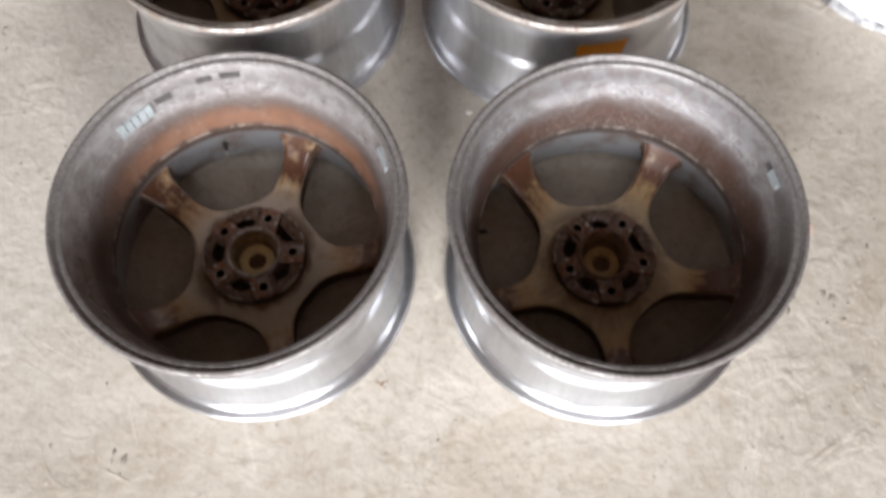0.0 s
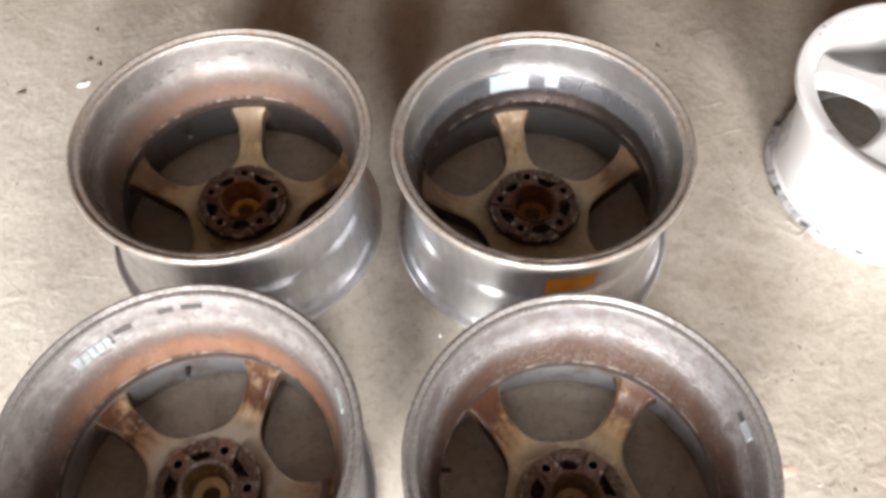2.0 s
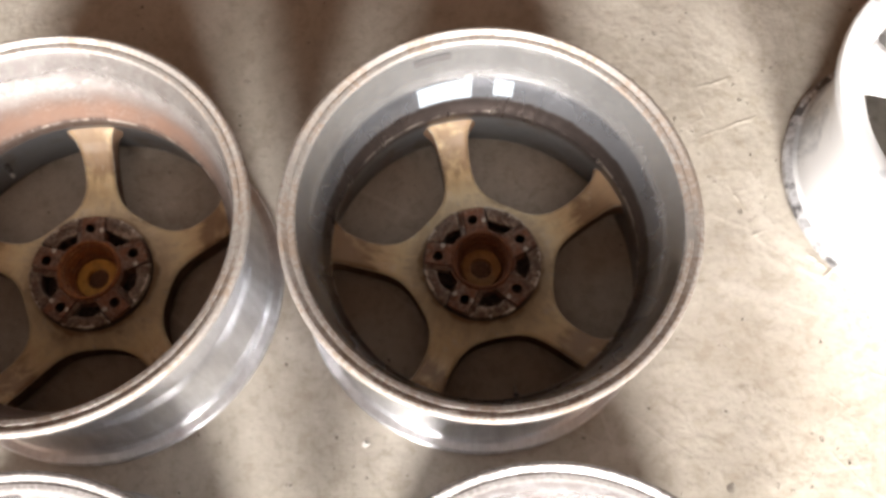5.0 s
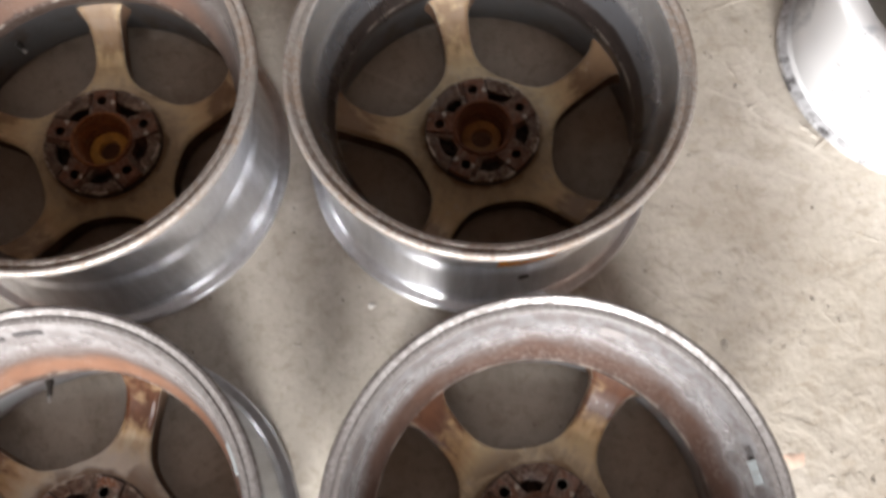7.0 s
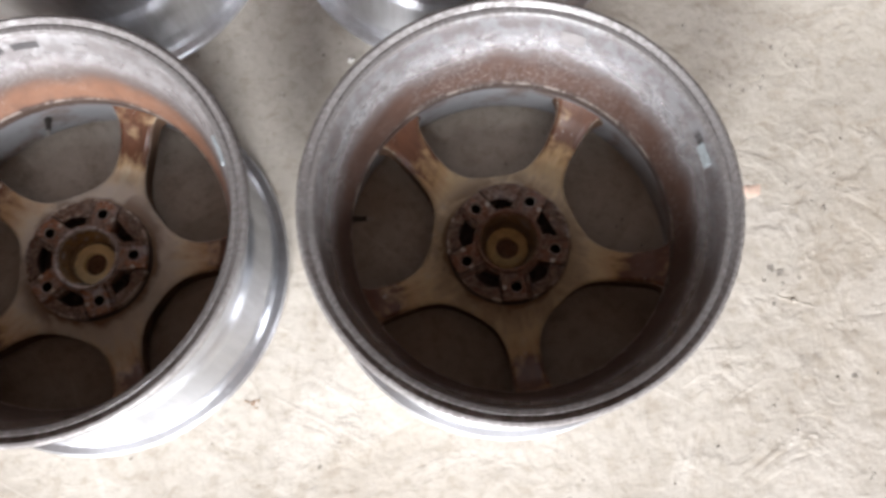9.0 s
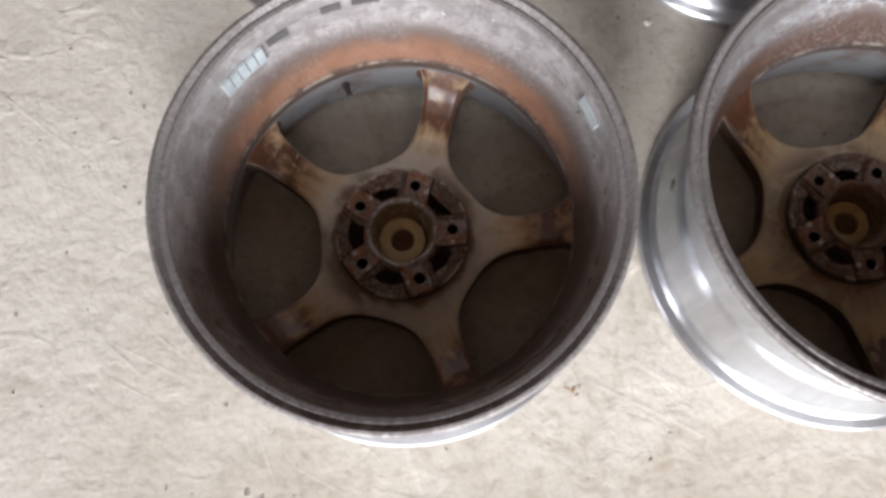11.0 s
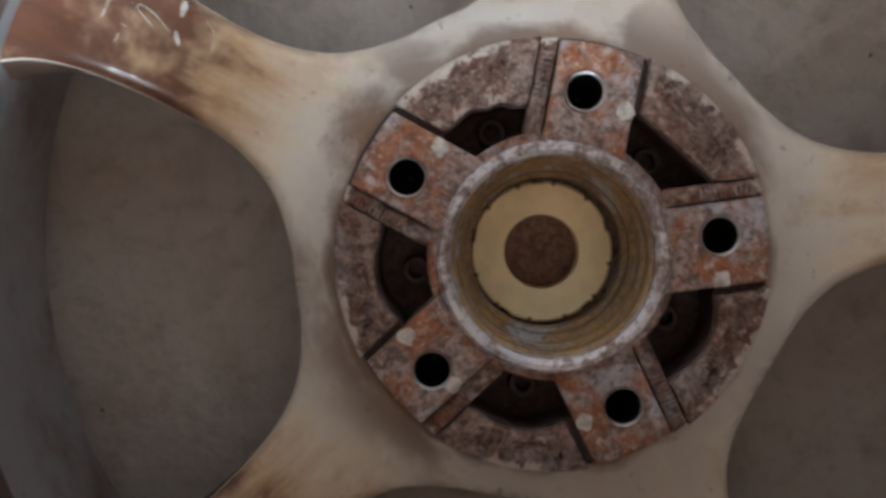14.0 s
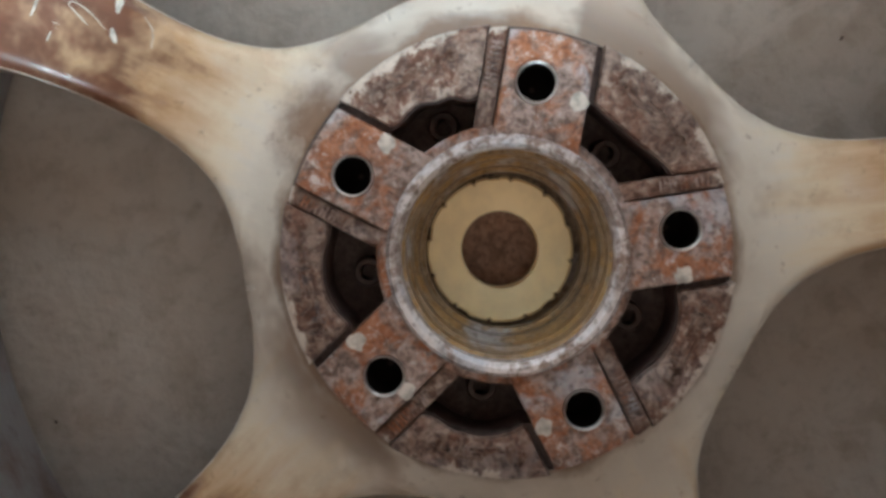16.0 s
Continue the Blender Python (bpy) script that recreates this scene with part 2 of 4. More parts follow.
def inner_barrel(name, rust, grime, upper, lower, metal, gloss=0.40, frost=0.8, glitter=0.0, crud=0.1275, keep=0.0, dust_shades=((0.050, 0.032, 0.025), (0.125, 0.090, 0.077)), low_top=0.212):
    """The barrel's inside: a pale dull band over a smoother one, dusty and toned darker for shade towards the ledge,
    with a rusty stain above the spokes, strongest on the lit side.
    """
    m = Nodes(name)
    v = m.shifted()
    z = m.height()
    n1 = m.noise(14.0, 5, 0.65, v, 0.5)
    n2 = m.noise(120.0, 4, 0.7, v)
    n3 = m.noise(45.0, 4, 0.6, v, 0.2)
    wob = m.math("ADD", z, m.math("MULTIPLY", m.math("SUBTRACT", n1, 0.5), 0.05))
    band2 = m.ramp(z, 0.175, 0.184)
    c = m.mix(band2, lower, upper)
    c = m.mix(m.math("MULTIPLY", m.ramp(n1, 0.45, 0.70), 0.45 * grime + 0.1), c, tuple(q * 0.55 for q in lower))
    mottle = m.math("MULTIPLY", m.ramp(m.math("ADD", n3, m.math("MULTIPLY", n2, 0.6)), 0.70, 0.88), grime)
    c = m.mix(m.math("MULTIPLY", mottle, 0.7), c, (0.20, 0.165, 0.155))
    # dust deepened low down, adding the barrel's inner shade to its colour
    dust_shade = m.mix(n3, *dust_shades)
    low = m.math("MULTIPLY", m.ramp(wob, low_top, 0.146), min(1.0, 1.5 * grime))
    c = m.mix(low, c, dust_shade)
    band = m.math("MULTIPLY", m.math("MULTIPLY", m.ramp(m.math("ADD", z, m.math("MULTIPLY", m.math("SUBTRACT", n1, 0.5), 0.03)), 0.172, 0.136), m.blend(m.ramp(n3, 0.25, 0.6), 0.7, 1.0)), rust, True)
    # rust kept to the lit side; the fall of light is in this mask
    lit_side = m.t.nodes.new("ShaderNodeVectorMath")
    lit_side.operation = "DOT_PRODUCT"
    m.link(m.coord, lit_side.inputs[0])
    lit_side.inputs[1].default_value = (0.966, 0.259, 0.0)
    band = m.math("MULTIPLY", band, m.ramp(m.math("ADD", lit_side.outputs["Value"], m.math("MULTIPLY", m.math("SUBTRACT", n1, 0.5), 0.1)), -0.03, 0.13))
    c = m.mix(band, c, m.mix(n1, (0.21, 0.092, 0.050), (0.35, 0.185, 0.112)))
    foot = m.math("MULTIPLY", m.ramp(m.math("ADD", z, m.math("MULTIPLY", m.math("SUBTRACT", n3, 0.5), 0.010)), crud, crud - 0.006), 0.9)
    rings = m.noise(1.0, 2, 0.5, m.vec("MULTIPLY", v, (3.0, 3.0, 420.0)))
    c = m.mix(foot, c, m.mix(m.math("MULTIPLY", rings, n3), (0.035, 0.022, 0.017), (0.17, 0.125, 0.105)))
    speck = m.ramp(m.noise(330.0, 3, 0.7, v), 0.50, 0.70)
    pale = m.math("MULTIPLY", m.math("MULTIPLY", speck, m.ramp(n1, 0.40, 0.62)), grime * 0.36)
    c = m.mix(pale, c, (0.66, 0.64, 0.63))
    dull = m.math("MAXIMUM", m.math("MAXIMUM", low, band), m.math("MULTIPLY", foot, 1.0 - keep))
    shine = m.math("MULTIPLY", m.blend(band2, metal, metal * frost), m.math("SUBTRACT", 1.0, dull), True)
    edge = m.math("MULTIPLY", m.math("MULTIPLY", m.ramp(z, 0.1195, 0.1203), m.ramp(z, 0.1238, 0.1228)), m.ramp(n3, 0.46, 0.60))
    c = m.mix(m.math("MULTIPLY", edge, 0.6), c, (0.60, 0.54, 0.48))
    shine = m.math("MAXIMUM", shine, m.math("MULTIPLY", edge, 0.6))
    rough = m.blend(dull, gloss, gloss + 0.2)
    if glitter:
        rim = m.math("MULTIPLY", m.math("MULTIPLY", m.ramp(wob, 0.172, 0.186), m.ramp(wob, 0.216, 0.198)), m.blend(n3, 0.4, 1.0))
        spark = m.noise(420.0, 2, 0.6, v)
        rough = m.blend(rim, rough, 0.20)
        # glints painted in as pale flecks along the band
        c = m.mix(m.math("MULTIPLY", m.math("MULTIPLY", rim, m.ramp(spark, 0.46, 0.62)), 0.9 * glitter), c, (0.84, 0.84, 0.84))
        shine = m.math("MAXIMUM", shine, m.math("MULTIPLY", rim, 0.9 * glitter))
        m.bump(m.math("MULTIPLY", rim, spark), 0.8, 0.0022 * glitter)
    streaks = m.noise(1.0, 4, 0.6, m.vec("MULTIPLY", v, (19.0, 19.0, 2.5)))
    rough = m.math("ADD", rough, m.math("MULTIPLY", m.math("SUBTRACT", streaks, 0.5), 0.22))
    m.set(c, rough, shine)
    m.bump(streaks, 0.06, 0.002)
    m.bump(m.math("ADD", n2, speck), 0.2 + 0.35 * grime, 0.0011)
    m.bump(m.noise(3.0, 3, 0.6, m.vec("MULTIPLY", v, (2.0, 2.0, 90.0))), 0.16, 0.0014)
    return m.mat


def inner_lip(name, bright, dirt):
    """The turned flange edge, browned by weather, in fine rings."""
    m = Nodes(name)
    v = m.shifted()
    n1 = m.noise(20.0, 5, 0.65, v, 0.3)
    n2 = m.noise(180.0, 4, 0.7, v)
    cover = m.ramp(m.math("ADD", m.math("MULTIPLY", n1, 0.5), m.math("MULTIPLY", n2, 0.5)), 0.42, 0.58)
    m.set(m.mix(cover, bright, dirt), m.blend(cover, 0.42, 0.62), m.blend(cover, 0.75, 0.25))
    m.bump(n2, 0.5, 0.0013)
    return m.mat


def spoke_paint(name, brown, stains=(), coat=0.25, dry=0.0, hub_shade=0.12, pale=0.6, cream=((0.79, 0.70, 0.48), (0.90, 0.85, 0.71))):
    """Cream paint, sooty and toned for shade round the hub and burnt brown towards the rim, in streaks along the spoke.
    """
    m = Nodes(name)
    v = m.t.nodes.new("ShaderNodeNewGeometry").outputs["Position"]
    streak = m.shifted()
    r = m.radius()
    n1 = m.noise(22.0, 5, 0.6, v, 0.15)
    n2 = m.noise(160.0, 4, 0.65, v)
    n3 = m.noise(1.0, 4, 0.6, m.vec("MULTIPLY", streak, (22.0, 120.0, 40.0)))
    n4 = m.noise(48.0, 5, 0.65, v)
    c = m.mix(n1, *cream)
    c = m.mix(m.math("MULTIPLY", m.ramp(n4, 0.50, 0.72), 0.40), c, (0.47, 0.36, 0.21))
    c = m.mix(m.math("MULTIPLY", m.ramp(n4, 0.46, 0.30), 0.35), c, (0.84, 0.83, 0.79))
    mess = m.math("ADD", m.math("MULTIPLY", m.math("SUBTRACT", n1, 0.5), 0.05), m.math("MULTIPLY", m.math("SUBTRACT", n3, 0.5), 0.05))
    rr = m.math("ADD", r, mess)
    # whiter by the hub, a glossy sheen put into the paint colour
    c = m.mix(m.math("MULTIPLY", m.ramp(rr, 0.118, 0.092), pale), c, (0.83, 0.84, 0.80))
    tan = m.math("MULTIPLY", m.ramp(rr, 0.108, 0.140), 0.75 * brown, True)
    c = m.mix(tan, c, m.mix(n3, (0.40, 0.21, 0.075), (0.66, 0.45, 0.23)))
    burnt = m.math("MULTIPLY", m.ramp(rr, 0.132, 0.152), brown, True)
    burnt = m.math("MULTIPLY", burnt, m.ramp(m.noise(30.0, 4, 0.6, v, 0.1), 0.24, 0.5))
    c = m.mix(burnt, c, m.mix(n3, (0.050, 0.020, 0.012), (0.19, 0.075, 0.034)))
    # faint mauve sheen of the tips, painted as colour
    tip_sheen = m.math("MULTIPLY", m.ramp(rr, 0.156, 0.180), 0.06 * brown, True)
    c = m.mix(tip_sheen, c, m.mix(n1, (0.19, 0.105, 0.085), (0.40, 0.285, 0.255)))
    ring = m.ramp(m.math("ADD", r, m.math("MULTIPLY", m.math("SUBTRACT", n1, 0.5), 0.026)), 0.0860, 0.0768)
    cloud = m.math("MULTIPLY", m.ramp(m.noise(12.0, 4, 0.55, v, 0.3), 0.52, 0.64), m.ramp(r, 0.112, 0.082))
    # dark halo: the shaded fillet round the hub, painted into the cream
    halo = m.math("MULTIPLY", m.ramp(rr, 0.108, 0.080), hub_shade)
    soot_shade = m.math("MAXIMUM", m.math("MAXIMUM", m.math("MULTIPLY", ring, 0.85), halo), m.math("MULTIPLY", cloud, 0.75))
    c = m.mix(soot_shade, c, m.mix(n4, (0.10, 0.050, 0.028), (0.30, 0.18, 0.10)))
    for sx, sy, size in stains:
        near = m.vec("LENGTH", m.vec("MULTIPLY", m.vec("SUBTRACT", v, (sx, sy, 0.0)), (1.0, 1.0, 0.0)), (0.0, 0.0, 0.0))
        near = m.math("ADD", near, m.math("MULTIPLY", m.math("SUBTRACT", n4, 0.5), 1.1 * size))
        c = m.mix(m.math("MULTIPLY", m.ramp(near, size, 0.2 * size), 0.85), c, m.mix(n4, (0.10, 0.047, 0.022), (0.29, 0.165, 0.085)))
    scar = m.math("MULTIPLY", m.ramp(m.noise(1.0, 2, 0.5, m.vec("MULTIPLY", streak, (60.0, 230.0, 60.0)), 0.6), 0.71, 0.74), m.ramp(r, 0.12, 0.135))
    c = m.mix(m.math("MULTIPLY", scar, 0.7 * brown), c, (0.68, 0.66, 0.62))
    c = m.mix(m.math("MULTIPLY", m.ramp(n2, 0.60, 0.75), 0.4), c, (0.20, 0.13, 0.08))
    m.set(c, m.blend(burnt, m.blend(n1, 0.18 + dry, 0.32 + dry), 0.32 + dry), 0.0, 0.5)
    m.b.inputs["Coat Weight"].default_value = coat
    m.b.inputs["Coat Roughness"].default_value = 0.22
    m.bump(n2, 0.15, 0.0008)
    m.bump(n4, 0.15, 0.002)
    return m.mat


def rusty(name, dark, rust, pale, cover=0.55, rough_bump=0.5, blue=0.0, orange=0.6, chips=0.0, metal=0.15):
    """Corroded casting: dark scale, orange rust, pale oxide and bluish bare spots, finely speckled."""
    m = Nodes(name)
    v = m.shifted()
    n1 = m.noise(75.0, 6, 0.7, v, 0.5)
    n2 = m.noise(520.0, 3, 0.7, v)
    n3 = m.noise(230.0, 5, 0.7, v, 0.4)
    n4 = m.noise(48.0, 5, 0.65, v, 0.3)
    base = m.mix(m.ramp(n3, 0.36, 0.62), dark, tuple(0.3 * a + 0.5 * b for a, b in zip(rust, pale)))
    c = m.mix(m.math("MULTIPLY", m.ramp(m.math("ADD", m.math("MULTIPLY", n1, 0.7), m.math("MULTIPLY", n4, 0.3)), 0.45, 0.57), orange), base, m.mix(n3, tuple(q * 0.55 for q in rust), tuple(min(1.0, q * 1.25) for q in rust)))
    patchy = m.math("ADD", m.math("MULTIPLY", n3, 0.5), m.math("MULTIPLY", n4, 0.5))
    c = m.mix(m.math("MULTIPLY", m.ramp(patchy, cover - 0.01, cover + 0.07), 0.85), c, pale)
    c = m.mix(m.math("MULTIPLY", m.ramp(m.noise(30.0, 4, 0.6, v, 0.6), 0.56, 0.64), blue), c, m.mix(n3, (0.26, 0.29, 0.34), (0.66, 0.70, 0.76)))
    c = m.mix(m.math("MULTIPLY", m.ramp(n2, 0.52, 0.66), 0.6), c, tuple(q * 0.45 for q in dark))
    c = m.mix(m.math("MULTIPLY", m.ramp(n3, 0.62, 0.70), 0.55), c, tuple(q * 0.5 for q in dark))
    c = m.mix(m.math("MULTIPLY", m.ramp(n2, 0.42, 0.32), 0.55), c, pale)
    if chips:
        worn = m.ramp(m.math("ADD", m.radius(), m.math("MULTIPLY", m.math("SUBTRACT", n3, 0.5), 0.014)), 0.0722, 0.0738)
        worn = m.math("MULTIPLY", worn, m.ramp(n4, 0.49, 0.55))
        c = m.mix(m.math("MULTIPLY", worn, chips), c, (0.70, 0.66, 0.58))
    m.set(c, m.blend(n1, 0.34, 0.64), metal)
    m.bump(n3, rough_bump, 0.0012)
    m.bump(n2, rough_bump * 0.8, 0.0005)
    return m.mat


def plain(name, color, rough=0.5, metal=0.0, vary=0.25, scale=60.0, spec=0.5):
    """One colour with fine soiling."""
    m = Nodes(name)
    v = m.shifted()
    n = m.noise(scale, 4, 0.6, v)
    dark = tuple(q * (1 - vary) for q in color)
    m.set(m.mix(m.ramp(n, 0.35, 0.7), color, dark), m.blend(n, rough * 0.85, min(1.0, rough * 1.2)), metal, spec)
    m.bump(n, 0.08, 0.001)
    return m.mat


def white_paint():
    """Old white wheel paint with grey rub marks."""
    m = Nodes("white_paint")
    n = m.noise(9.0, 5, 0.65, distortion=0.4)
    rub = m.math("MULTIPLY", m.ramp(n, 0.53, 0.66), 0.75)
    chips = m.math("MULTIPLY", m.ramp(m.noise(70.0, 3, 0.6), 0.62, 0.67), m.ramp(n, 0.50, 0.62))
    c = m.mix(rub, (0.76, 0.775, 0.79), (0.36, 0.39, 0.43))
    c = m.mix(m.math("MULTIPLY", chips, 0.8), c, (0.12, 0.12, 0.125))
    m.set(c, m.blend(n, 0.30, 0.45), 0.0)
    m.bump(m.noise(40.0, 4, 0.6), 0.08, 0.001)
    return m.mat


def peeled_paint():
    """Dirty pale flange paint, rubbed grey, with dark bare streaks in a few places."""
    m = Nodes("peeled_flange")
    n = m.noise(13.0, 5, 0.65, distortion=0.4)
    n2 = m.noise(60.0, 5, 0.65, distortion=0.3)
    c = m.mix(m.ramp(n2, 0.38, 0.66), (0.66, 0.675, 0.70), (0.36, 0.365, 0.38))
    bare = m.ramp(m.math("ADD", m.math("MULTIPLY", n, 0.75), m.math("MULTIPLY", n2, 0.25)), 0.53, 0.58)
    m.set(m.mix(m.math("MULTIPLY", bare, 0.9), c, (0.06, 0.055, 0.055)), m.blend(bare, 0.35, 0.6), m.blend(bare, 0.35, 0.0))
    m.bump(bare, 0.2, 0.0006)
    return m.mat


CONCRETE = concrete()
POLISH = polished("polished_alloy", 0.58, 0.27, 0.40, 0.10, 0.95, streak=0.25)
POLISH_DULL = polished("hazed_alloy", 0.86, 0.28, 0.42, 0.12, 0.95, streak=0.3)
LIP = inner_lip("weathered_lip", (0.46, 0.44, 0.42), (0.25, 0.20, 0.165))
# barrel inside below the spokes, toned dark to deepen the shade there
UNDER_DULL = polished("dark_underside_alloy", 0.18, 0.26, 0.40, 0.45, 0.8, (0.12, 0.075, 0.042))
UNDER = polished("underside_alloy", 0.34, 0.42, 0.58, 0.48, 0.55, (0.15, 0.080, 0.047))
LIP_BROWN = inner_lip("grey_brown_lip", (0.36, 0.35, 0.345), (0.17, 0.155, 0.15))
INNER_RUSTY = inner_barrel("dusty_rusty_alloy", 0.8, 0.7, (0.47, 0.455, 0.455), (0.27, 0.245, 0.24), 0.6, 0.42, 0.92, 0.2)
INNER_OXIDE = inner_barrel("oxidised_alloy", 0.05, 0.9, (0.35, 0.345, 0.355), (0.22, 0.20, 0.20), 0.6, 0.36, 0.95, 1.0, dust_shades=((0.042, 0.021, 0.014), (0.105, 0.060, 0.045)), low_top=0.194)
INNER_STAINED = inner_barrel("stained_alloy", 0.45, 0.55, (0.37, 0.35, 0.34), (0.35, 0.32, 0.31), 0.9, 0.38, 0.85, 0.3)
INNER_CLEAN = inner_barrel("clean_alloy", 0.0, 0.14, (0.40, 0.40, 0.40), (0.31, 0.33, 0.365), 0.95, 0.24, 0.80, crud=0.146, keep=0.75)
CREAM_BURNT = spoke_paint("burnt_cream_paint", 1.0, ((-0.334, -0.007, 0.024),))
YELLOWED = ((0.76, 0.63, 0.36), (0.88, 0.78, 0.53))
CREAM_WARM = spoke_paint("stained_cream_paint", 0.7, (), 0.05, 0.25, 0.32, 0.15, YELLOWED)
CREAM_SHADED = spoke_paint("shaded_cream_paint", 1.0, (), 0.1, 0.1, 0.45, 0.15, YELLOWED)
PAD = rusty("rusted_pad", (0.125, 0.090, 0.074), (0.37, 0.135, 0.042), (0.58, 0.55, 0.53), 0.555, 0.9, 0.65, 0.8, metal=0.25)
CAST = rusty("corroded_casting", (0.062, 0.034, 0.025), (0.185, 0.080, 0.042), (0.47, 0.40, 0.34), 0.555, 1.0, 0.15, 0.6, 0.6)
CAST_PALE = rusty("pale_casting", (0.075, 0.048, 0.038), (0.16, 0.080, 0.05), (0.46, 0.39, 0.32), 0.53, 0.8, 0.05, 0.6, 0.9)
PAD_DARK = rusty("dark_rusted_pad", (0.090, 0.040, 0.026), (0.23, 0.080, 0.036), (0.36, 0.29, 0.24), 0.60, 0.3, 0.05, 0.75)
PAD_RED = rusty("red_brown_pad", (0.090, 0.046, 0.032), (0.23, 0.090, 0.042), (0.46, 0.40, 0.35), 0.59, 0.6, 0.12, 0.75)
COLLAR_RUST = rusty("rusted_collar", (0.10, 0.050, 0.033), (0.24, 0.105, 0.052), (0.34, 0.26, 0.20), 0.60, 0.4, 0.1, 0.7)
# recess colour, near black: the shade of their depth painted on
POCKET = rusty("shaded_pocket", (0.022, 0.013, 0.012), (0.055, 0.032, 0.027), (0.10, 0.075, 0.066), 0.61, 0.6)
COLLAR = rusty("worn_collar", (0.24, 0.20, 0.18), (0.40, 0.27, 0.19), (0.74, 0.74, 0.76), 0.47, 0.35, 0.7, 0.4, metal=0.5)
OCHRE = rusty("ochre_bore", (0.16, 0.10, 0.042), (0.40, 0.25, 0.08), (0.36, 0.32, 0.26), 0.57, 0.2, 0.6, 0.8)
OCHRE_DARK = rusty("brown_bore", (0.10, 0.060, 0.028), (0.23, 0.135, 0.048), (0.22, 0.18, 0.14), 0.58, 0.2, 0.3, 0.8)
SEAT = rusty("grimy_seat", (0.030, 0.020, 0.012), (0.12, 0.075, 0.03), (0.26, 0.22, 0.16), 0.58, 0.3, 0.2, 0.6)
RUST_BORE = rusty("orange_rust_bore", (0.14, 0.042, 0.018), (0.36, 0.12, 0.035), (0.42, 0.22, 0.09), 0.62, 0.3)
RUST_DARK = rusty("dark_rust_bore", (0.09, 0.028, 0.014), (0.20, 0.062, 0.025), (0.26, 0.13, 0.06), 0.62, 0.3)
CAP_CREAM = plain("yellowed_plastic", (0.95, 0.82, 0.48), 0.42, 0.0, 0.14, 90.0)
CAP_OCHRE = plain("ochre_plastic", (0.72, 0.42, 0.10), 0.42, 0.0, 0.3, 90.0)
CAP_DIM = plain("rust_stained_plastic", (0.34, 0.17, 0.05), 0.45, 0.0, 0.35, 90.0)
CAP_TAN = plain("stained_plastic", (0.58, 0.43, 0.19), 0.42, 0.0, 0.3, 90.0)
CHIP_PAINT = plain("flaked_paint", (0.62, 0.59, 0.53), 0.5, 0.0, 0.55, 260.0)
CAP_BROWN = rusty("brown_cap", (0.10, 0.055, 0.035), (0.20, 0.11, 0.07), (0.30, 0.20, 0.14), 0.60, 0.2)
BARE = plain("bare_steel", (0.60, 0.58, 0.55), 0.35, 0.9, 0.3)
# near-black lining that paints the shade down the bolt holes
HOLE_SHADE = plain("hole_shade", (0.030, 0.026, 0.025), 0.9, 0.0, 0.2, 60.0, 0.05)
RUBBER = plain("dusty_rubber", (0.07, 0.062, 0.055), 0.7)
RESIDUE = plain("glue_film", (0.23, 0.215, 0.21), 0.6)
WEIGHT = plain("grey_weight", (0.52, 0.58, 0.60), 0.38, 0.4, 0.25)
TAPE = plain("dark_residue", (0.07, 0.065, 0.065), 0.7)
LABEL_PALE = plain("pale_label", (0.36, 0.42, 0.47), 0.35, 0.0, 0.12, 30.0)
LABEL_ORANGE = plain("orange_label", (0.95, 0.36, 0.012), 0.45, 0.0, 0.2, 40.0)
# spoke flanks and undersides, coloured dark to deepen shade in the windows
SPOKE_SIDE = plain("shaded_side_brown", (0.125, 0.073, 0.045), 0.7, 0.0, 0.4, 40.0)
# pale strip on the spoke borders: their highlight as plain colour
EDGE_GLINT = plain("edge_glint", (0.84, 0.80, 0.70), 0.35, 0.0, 0.55, 35.0)
WHITE = white_paint()
SCUFF = plain("dark_scuff", (0.10, 0.10, 0.105), 0.6, 0.0, 0.4)
GREY_EDGE = peeled_paint()
# unseen walls and ceiling, dark brown to keep bounced light dim and warm
PLASTER = plain("plaster", (0.052, 0.0205, 0.006), 0.8, 0.0, 0.12, 3.0)
ROOFING = plain("ceiling_board", (0.038, 0.016, 0.005), 0.85, 0.0, 0.12, 2.0)
YARD = plain("yard_concrete", (0.30, 0.28, 0.25), 0.8, 0.0, 0.2, 2.0)

# ---- the garage: floor, walls, ceiling, yard ----
X0, X1, Y0, Y1, H = -3.6, 3.6, -5.2, 4.2, 4.1
DX0, DX1, DH = -2.4, 2.15, 3.65


def slab(name, dims, mat, label):
    return tagged(part(name, box(*dims), mat), label, name.split("_")[0], kind="structure")


slab("floor", (X0, Y0, -0.15, X1, Y1, 0.0), CONCRETE, "worn grey-beige concrete garage floor, scuffed and pitted")
slab("wall_north", (X0 - 0.2, Y1, -0.15, X1 + 0.2, Y1 + 0.2, H), PLASTER, "plain brown plastered back wall of the garage")
slab("wall_east", (X1, Y0, -0.15, X1 + 0.2, Y1, H), PLASTER, "plain brown plastered side wall of the garage")
slab("wall_west", (X0 - 0.2, Y0, -0.15, X0, Y1, H), PLASTER, "plain brown plastered side wall of the garage")
slab("wall_south_1", (X0 - 0.2, Y0 - 0.2, -0.15, DX0, Y0, H), PLASTER, "plastered front wall beside the open garage door")
slab("wall_south_2", (DX1, Y0 - 0.2, -0.15, X1 + 0.2, Y0, H), PLASTER, "plastered front wall beside the open garage door")
slab("wall_south_3", (DX0, Y0 - 0.2, DH, DX1, Y0, H), PLASTER, "plastered lintel above the open garage door")
# out of view; added to keep light off the middle of the floor
slab("wall_south_4", (-0.82, Y0 - 0.2, -0.15, 0.55, Y0, DH), PLASTER, "added unseen pillar that splits the door's daylight in two")
